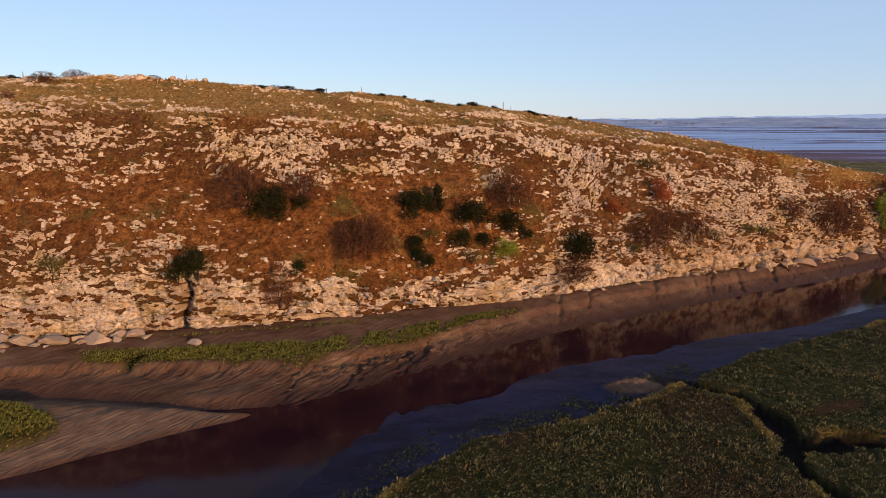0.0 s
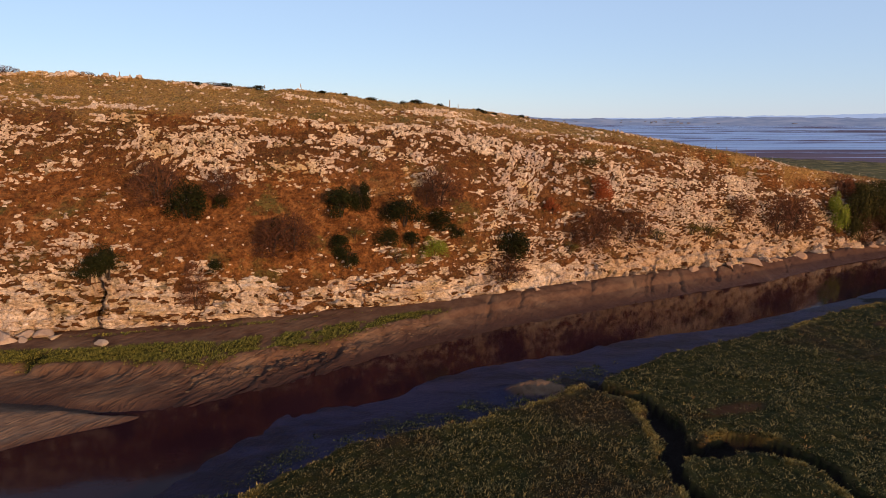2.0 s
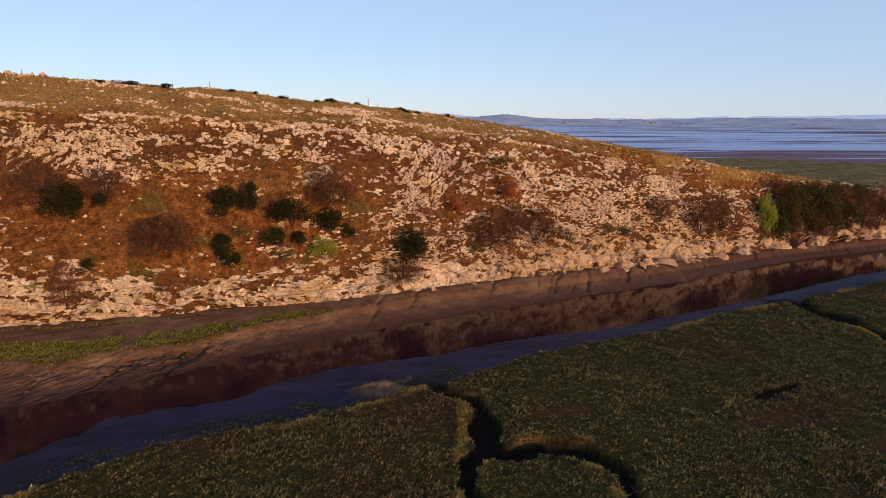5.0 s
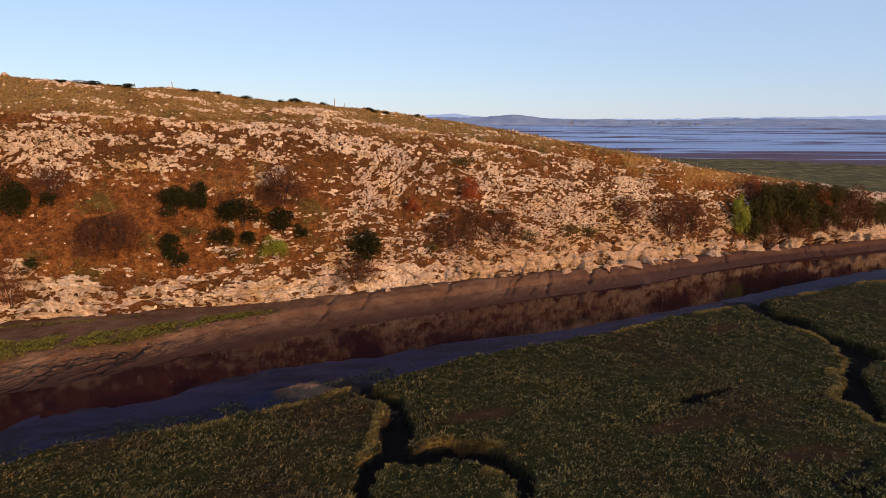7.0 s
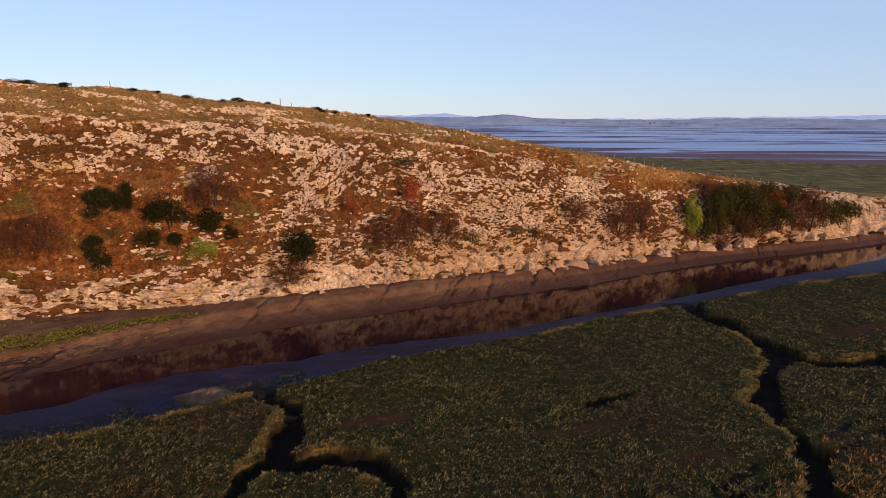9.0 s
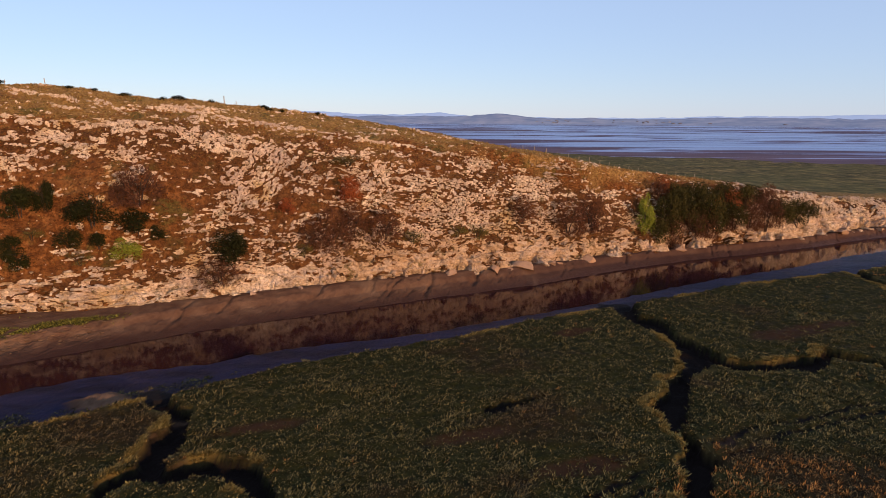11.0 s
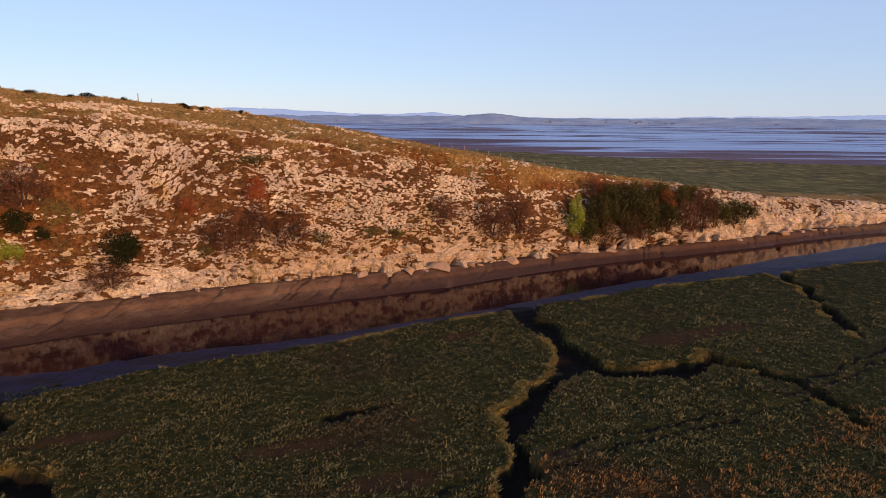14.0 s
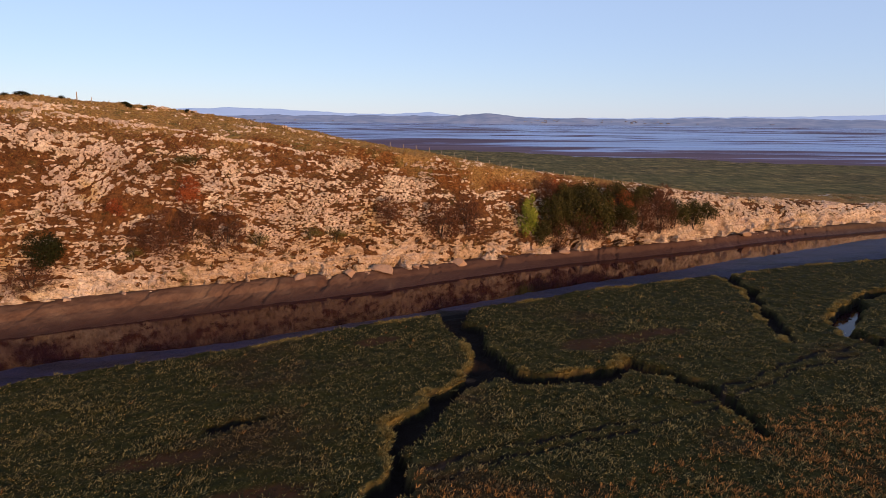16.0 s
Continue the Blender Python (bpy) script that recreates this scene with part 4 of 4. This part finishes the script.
def far_town():
    rng = np.random.default_rng(12)
    cube = np.array([(a, b, c) for a in (-0.5, 0.5) for b in (-0.5, 0.5) for c in (0, 1)])
    sides = np.array([(0, 1, 3, 2), (4, 6, 7, 5), (0, 4, 5, 1), (2, 3, 7, 6), (1, 5, 7, 3)])
    vs, fs = [], []
    for k in range(70):
        head = radians(rng.choice([rng.normal(11, 2.0), rng.normal(24, 6.0), rng.normal(-14, 4.0), rng.normal(20, 1.2)]))
        r = rng.uniform(3560, 3760)
        at = np.array((math.sin(head) * r, math.cos(head) * r, 3 + (r - 3520) * 0.065))
        fs.append(sides + 8 * k)
        vs.append(cube * (rng.uniform(6, 18), 10, rng.uniform(4, 7)) + at)
    s = Shade("pale_render", 0.9)
    m = s.done(s.ramp(s.island(), (0.0, (0.09, 0.09, 0.11)), (0.7, (0.15, 0.145, 0.155)), (1.0, (0.26, 0.25, 0.25))))
    return tagged(new("far_houses", mesh_from("far_houses", np.concatenate(vs), np.concatenate(fs), m)), "tiny pale houses of towns on the far shore", "houses", kind="stuff")


far_town()


# ---- places on the hill and on the ground ----
def on_hill(x, v):
    return Vector(hill_p[int(np.argmin(np.abs(hill_x - x))), int(np.argmin(np.abs(hill_v - v)))])


def on_ground(x, y):
    i = int(np.argmin(np.abs(land_x - x)))
    return Vector(land_p[i, int(np.argmin(np.abs(land_p[i, :, 1] - y)))])


def pick(rng, weight, count, p, n=None, jitter=0.15):
    """Random places over a grid of places, by weight for each."""
    w = weight.ravel() / weight.sum()
    i = rng.choice(w.size, count, p=w)
    q = p.reshape(-1, 3)[i] + np.stack((rng.uniform(-jitter, jitter, count), rng.uniform(-jitter, jitter, count), np.zeros(count)), -1)
    return q, (n.reshape(-1, 3)[i] if n is not None else np.tile((0.0, 0.0, 1.0), (count, 1)))


def stuff(name, v, f, material, label, category):
    return tagged(new(name, mesh_from(name, v, f, material)), label, category, kind="stuff")


# ---- bushes and trees ----
EVER = [shrub("evergreen_bush", 11 + s, M_EVER, 0.023, 3600, "dense dark evergreen bush on the bracken slope", "bush") for s in range(3)]
BARE = [shrub("bare_shrub", 21 + s, M_TWIG, 0.006, 2400, "leafless red-brown shrub among dead bracken", "shrub", leafless=True) for s in range(2)]
THICK = [shrub("thicket_tree", 31 + s, M_THICK, 0.022, 3400, "olive green scrub tree in the cliff thicket", "tree") for s in range(2)]
LIME = shrub("green_shrub", 41, M_LIME, 0.024, 2600, "bright yellow-green leafy shrub on the cliff", "shrub")
SCRUB = shrub("low_scrub", 61, M_SCRUB, 0.020, 1700, "low yellow-olive scrub spreading between the rocks", "shrub")
RED = shrub("russet_shrub", 51, M_RED, 0.024, 2600, "russet autumn shrub rooted between the rocks", "shrub")


def plant(kinds, rows, group, seed):
    """Places one bush for each row: x along the hill, line on the hill, width and height in metres."""
    rng = np.random.default_rng(seed)
    for i, (x, v, w, h) in enumerate(rows):
        at = on_hill(x, v) - Vector((0, 0, (0.14 if h > 1.5 else 0.36) * h))
        m = Matrix.Translation(at) @ Matrix.Rotation(rng.uniform(0, 6.28), 4, "Z") @ Matrix.Diagonal((w * 1.25, w * 1.25, h * 1.2, 1))
        tagged(copy_thing(kinds[i % len(kinds)], m), group=group)


plant(EVER, [(-4.0, 0.347, 4.7, 4.4), (-1.1, 0.353, 2.5, 4.8), (4.8, 0.313, 5.8, 4.0), (9.9, 0.294, 4.7, 3.8), (12.4, 0.284, 2.5, 2.2), (20.6, 0.212, 5.3, 5.2), (-3.6, 0.228, 2.7, 2.7), (-2.6, 0.187, 3.2, 3.0),
             (2.5, 0.247, 3.2, 2.7), (5.8, 0.246, 2.2, 2.1), (-12.4, 0.288, 1.8, 1.9), (-23.1, 0.318, 4.6, 5.2), (-19.3, 0.339, 2.1, 2.5), (-32.7, 0.162, 3.6, 3.3), (-30.3, 0.170, 3.6, 3.8), (-18.5, 0.162, 2.0, 2.0)],
      "dark bushes on the slope", 1)
plant([LIME], [(9.0, 0.222, 3.7, 3.2), (93.1, 0.140, 3.9, 7.8), (94.0, 0.241, 2.7, 5.5)], "bright green shrubs", 2)
plant(BARE, [(9.5, 0.374, 6.8, 5.4), (-12.2, 0.224, 5.0, 4.7), (-9.7, 0.243, 5.4, 4.6), (34.6, 0.218, 5.6, 6.4), (37.6, 0.240, 4.6, 5.4), (75.7, 0.172, 6.5, 6.9), (80.9, 0.169, 6.2, 7.1), (42.6, 0.220, 5.8, 5.5), (19.8, 0.118, 5.8, 3.8),
             (66.3, 0.257, 4.4, 4.7), (-27.0, 0.381, 6.7, 5.8), (-20.7, 0.093, 3.2, 5.4), (-19.2, 0.380, 5.0, 3.7), (-13.3, 0.240, 2.7, 3.0), (7.7, 0.363, 3.0, 3.4), (31.5, 0.235, 4.0, 4.0)],
      "leafless shrubs on the slope", 3)
plant([RED], [(36.4, 0.341, 4.1, 4.3), (27.9, 0.339, 2.7, 2.7), (99.1, 0.436, 3.4, 3.4), (113.9, 0.253, 5.4, 5.4)], "russet shrubs", 4)
plant([SCRUB], [(58.1, 0.188, 4.3, 2.6), (35.8, 0.493, 5.9, 2.0), (-46.3, 0.202, 3.0, 2.2), (54.4, 0.205, 3.6, 2.0), (-2.0, 0.27, 3.0, 1.8), (4.0, 0.20, 4.0, 1.8), (30.5, 0.20, 3.0, 2.0), (47.0, 0.20, 4.0, 2.2)], "low olive scrub on the slope", 9)
plant(THICK, [(98.4, 0.122, 5.5, 10.4), (102.6, 0.176, 6.3, 9.5), (107.0, 0.117, 7.1, 10.9), (110.0, 0.140, 4.6, 7.9), (113.4, 0.284, 5.4, 6.1), (117.4, 0.249, 5.5, 6.4), (113.9, 0.140, 5.3, 5.6), (126.4, 0.133, 5.7, 7.1),
              (130.8, 0.113, 4.4, 7.0), (135.6, 0.163, 4.3, 5.1), (96.0, 0.078, 4.2, 5.4), (106.3, 0.342, 5.9, 5.3), (121.0, 0.330, 5.0, 4.6), (101.5, 0.330, 5.0, 5.0)], "thicket on the cliff", 5)
plant(BARE, [(118.2, 0.123, 5.4, 7.1), (122.4, 0.136, 6.0, 7.6), (99.8, 0.068, 4.9, 6.4), (107.6, 0.094, 4.5, 6.2), (123.8, 0.234, 5.6, 6.3), (112.8, 0.117, 3.3, 3.3), (97.9, 0.349, 3.8, 5.3), (104.6, 0.100, 5.0, 6.0)],
      "bare trees in the thicket", 6)
plant(EVER, [(-26.7, 0.99, 2.6, 1.1), (-21.8, 0.99, 3.4, 1.0), (3.0, 0.982, 1.8, 0.9), (5.3, 0.977, 2.4, 1.1), (27.1, 0.989, 2.1, 1.1), (9.7, 0.99, 1.3, 0.8), (-10.8, 0.992, 1.7, 0.7), (-7.2, 0.99, 1.6, 0.7),
             (-2.7, 0.99, 2.5, 0.7), (17.2, 0.99, 1.4, 0.8), (18.4, 0.967, 1.6, 1.1), (20.6, 0.965, 1.4, 0.8), (-30.8, 0.983, 2.8, 0.9), (-69.5, 0.99, 2.0, 1.0)], "wind-cut bushes on the ridge", 7)
plant(BARE, [(-59.7, 0.99, 3.8, 1.5), (-63.1, 0.947, 4.2, 1.8), (-63.3, 0.807, 1.8, 1.4), (-47.5, 0.99, 2.6, 0.8), (-50.8, 0.99, 2.1, 0.7), (-28.5, 0.985, 3.0, 0.8)], "brown shrubs on the ridge", 8)
for kind in EVER + BARE + THICK + [LIME, RED, SCRUB]:
    for child in list(kind.children):
        bpy.data.objects.remove(child)
    bpy.data.objects.remove(kind)


# ---- fence on the ridge ----
def fence_post(h, r, seed):
    rng = np.random.default_rng(seed)
    bm = bmesh.new()
    bmesh.ops.create_cone(bm, cap_ends=True, segments=8, radius1=r, radius2=r * 0.92, depth=h + 0.4)
    bmesh.ops.translate(bm, verts=bm.verts, vec=(0, 0, h / 2 - 0.2))
    for v in bm.verts:
        v.co.x += rng.normal() * 0.006
        v.co.z += (0.03 * v.co.x / r if v.co.z > 0 else 0)
    bmesh.ops.bevel(bm, geom=[e for e in bm.edges if min(v.co.z for v in e.verts) > h * 0.8], offset=0.012, segments=1)
    me = bpy.data.meshes.new("post")
    bm.to_mesh(me)
    bm.free()
    me.materials.append(M_TIMBER)
    return me


POSTS = [fence_post(0.95, 0.065, s) for s in range(3)]


def fence(rows, label, seed):
    rng = np.random.default_rng(seed)
    base = tagged(new("fence"), label, "fence")
    base.location = on_hill(*rows[0])
    for i, (x, v) in enumerate(rows):
        post = part("post", POSTS[i % 3], base)
        post.matrix_basis = Matrix.Translation(on_hill(x, v) - base.location) @ pose(0, 0, 0, rng.normal() * 3, rng.normal() * 3, rng.uniform(0, 360))


fence([(66 + 2.55 * i, 0.985) for i in range(24)], "line of weathered timber fence posts along the ridge", 1)
fence([(-70 + 3.4 * i, 0.96) for i in range(9)], "old timber fence posts beside the limestone pavement", 2)
fence([(-14.2, 0.99), (-20.2, 0.99), (-42.4, 0.985), (13.2, 0.985)], "scattered weathered fence posts on the skyline", 3)
tall = new("marker_post", fence_post(1.45, 0.09, 9))
tall.matrix_world = Matrix.Translation(on_hill(11.6, 0.985))
tagged(tall, "tall weathered timber post standing on the ridge", "post")

# ---- boulders and stones ----
rock_rng = np.random.default_rng(77)
BLOCKS = {M_OCHRE: [], M_FALLEN: []}
for s in range(6):
    bv, bf = stone_shape(rock_rng, 10, 3)
    for stone in BLOCKS:
        BLOCKS[stone].append(mesh_from("boulder", bv, bf, stone))
LOOSE = [stone_shape(rock_rng, 7, 1) for s in range(6)]


def boulders(rows, stone, label, group, seed):
    """Rows: x, way out from the foot of the cliff, size."""
    rng = np.random.default_rng(seed)
    for i, (x, out, size) in enumerate(rows):
        at = on_ground(x, float(foot(np.array(x))) - out)
        ob = new("boulder", BLOCKS[stone][i % 6])
        ob.matrix_world = Matrix.Translation(at + Vector((0, 0, size * 0.12))) @ pose(0, 0, 0, rng.normal() * 14, rng.normal() * 14, rng.uniform(-40, 40)) @ \
            Matrix.Diagonal((size * rng.uniform(0.9, 1.5), size * rng.uniform(0.7, 1.0), size * rng.uniform(0.34, 0.60), 1))
        tagged(ob, label, "boulder", group)


boulders([(-52.5, 1.2, 1.3), (-50.4, 2.0, 1.2), (-48.7, 0.6, 1.6), (-47.0, 1.9, 0.9), (-46.0, 0.5, 1.4), (-44.6, 1.6, 1.7), (-43.2, 0.4, 1.1), (-42.0, 1.5, 1.0),
          (-40.6, 1.3, 1.9), (-39.0, 0.4, 1.2), (-38.2, 1.8, 0.8), (-36.8, 0.5, 1.3), (-35.4, 1.2, 0.8), (-28.6, 4.6, 1.0), (-53.5, 3.0, 0.9), (-49.6, 3.0, 0.6),
          (-51.6, 0.2, 1.5), (-54.6, 0.6, 1.6), (-45.2, 2.5, 0.6), (-41.2, 0.2, 1.3), (-37.6, 0.1, 1.0)],
         M_FALLEN, "grey limestone boulder fallen at the cliff foot", "boulders at the cliff foot", 5)
boulders([(24.5, 0.2, 0.8), (30.9, 0.1, 0.6), (53.6, 0.2, 1.2), (61.0, 0.4, 1.5), (63.6, 0.1, 0.8), (66.4, 0.3, 1.7), (71.8, 0.2, 1.2), (73.4, 0.5, 0.7),
          (79.4, 0.2, 1.4), (88.0, 0.1, 1.0), (100.5, 0.3, 1.2), (146.0, 0.3, 1.6), (159.0, 0.2, 1.4)],
         M_OCHRE, "warm ochre limestone block along the mud bank", "blocks along the foot", 6)

# ---- small cover ----
cover = np.random.default_rng(5)
hx, hv = hill_p[..., 0], np.repeat(hill_v[None], len(hill_x), 0)
cell_u = np.gradient(hill_x)[:, None] * np.linalg.norm(np.gradient(hill_p, axis=1), axis=-1)
seen = (hx > -64) & (hx < 150) & (hv < 1.03)
soft = np.clip(1 - 1.6 * hill_rock, 0, 1) * seen * cell_u
q, n = pick(cover, soft * step(0.80, 0.55, hv), 16000, hill_p, hill_n)
up = n * 0.5 + np.array((0, 0, 0.6))
v, f = tufts(q, up / np.linalg.norm(up, axis=1, keepdims=True), cover, cover.uniform(0.15, 0.42, len(q)), cover.uniform(0.10, 0.20, len(q)), 7, 1.1)
stuff("bracken", v, f, M_BRACKEN, "rusty dead bracken covering the hillside", "bracken")
q, n = pick(cover, soft * (0.15 + step(0.45, 0.8, hv)), 14000, hill_p, hill_n)
v, f = tufts(q, n * 0 + np.array((0, 0, 1.0)), cover, cover.uniform(0.15, 0.40, len(q)), cover.uniform(0.08, 0.15, len(q)), 7, 0.7)
stuff("dry_grass", v, f, M_STRAW, "straw-coloured dry grass on the hill", "grass")
q, n = pick(cover, seen * cell_u * step(0.05, 0.35, hill_rock) * step(1.0, 0.5, hill_rock) + 0.06 * seen * cell_u, 6000, hill_p, hill_n, 0.3)
v, f = scattered(LOOSE, q, 0.07 + 0.30 * cover.random(len(q)) ** 2.6, cover)
stuff("loose_stones", v, f, M_STONE, "pale loose limestone stones on the slope", "stones")

gx, gy = land_p[..., 0], land_p[..., 1]
cell_g = np.gradient(land_x)[:, None] * np.gradient(land_p[..., 1], axis=1)
front = (gx > -50) & (gx < 170) & (gy < foot(gx) - 0.5) & (gy > 27 + 0.10 * gx)
close = 1 / (1 + ((gy - 25) / 38) ** 2)
bank_side = gy > edge(gx) + 2
ragged = land_sky_tint * (gx < 30) * step(-0.30, -0.05, fbm(gx / 2.2, gy / 2.2, 0 * gx, 3, 421) - 0.06 * (gy - edge(gx) - 3)) * step(7.5, 5.0, gy - edge(gx))
sward = np.maximum(land_grass, 1.0 * ragged) * (1 - land_creek) * front * (~bank_side | (ragged > 0)) * (1 - 0.75 * land_bare) * cell_g * close * (1 - 0.7 * np.exp(-((land_track - 0.75) / 0.35) ** 2))
q, n = pick(cover, sward * (1 - 0.8 * land_rim), 76000, land_p)
clump = 0.7 + 0.6 * step(-0.2, 0.5, fbm(q[:, 0] / 3, q[:, 1] / 3, 0 * q[:, 0], 2, 401))
v, f = tufts(q, n, cover, cover.uniform(0.13, 0.30, len(q)) * clump, cover.uniform(0.11, 0.20, len(q)), 7, 1.25)
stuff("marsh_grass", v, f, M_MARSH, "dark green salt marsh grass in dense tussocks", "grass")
q, n = pick(cover, land_rim * (1 - land_creek) * front * cell_g * step(0.3, 0.7, land_rim), 6000, land_p)
v, f = tufts(q, n, cover, cover.uniform(0.14, 0.32, len(q)), cover.uniform(0.09, 0.16, len(q)), 9, 1.0)
stuff("rim_grass", v, f, M_RIM, "dry grass along the creek rims, coloured sunlit gold", "grass")
rusty = land_grass * (1 - land_creek) * front * cell_g * (step(0.15, 0.45, fbm(gx / 7, gy / 7, 0 * gx, 3, 411) + 0.95 * step(8, -4, gy - 44 - 0.38 * (gx - 70)) * step(50, 66, gx) - 0.38) + 0.004)
q, n = pick(cover, rusty, 8500, land_p)
v, f = tufts(q, n, cover, cover.uniform(0.18, 0.42, len(q)), cover.uniform(0.08, 0.14, len(q)), 10, 0.9)
stuff("rusty_sedge", v, f, M_RUST, "rust-brown sedge tufts on the salt marsh", "sedge")
q, n = pick(cover, land_grass * front * bank_side * cell_g, 7000, land_p)
v, f = tufts(q, n, cover, cover.uniform(0.14, 0.36, len(q)), cover.uniform(0.08, 0.15, len(q)), 8, 0.9)
stuff("bank_grass", v, f, M_SHELF, "sunlit green grass on the mud shelf below the cliff", "grass")
slump = (gx > -18) & (gx < 10) & (gy > edge(gx) + 8) & (gy < foot(gx) - np.interp(gx, SHELF_X, SHELF) * 0.95)
q, n = pick(cover, slump * (1 - land_grass) * step(-1.2, -0.4, land_p[..., 2]) * cell_g, 420, land_p)
v, f = scattered(LOOSE, q, 0.08 + 0.30 * cover.random(len(q)) ** 2, cover, (0.2, 0.4))
stuff("mud_clods", v, f, M_CLOD, "slumped clods of dried mud on the bank", "mud")
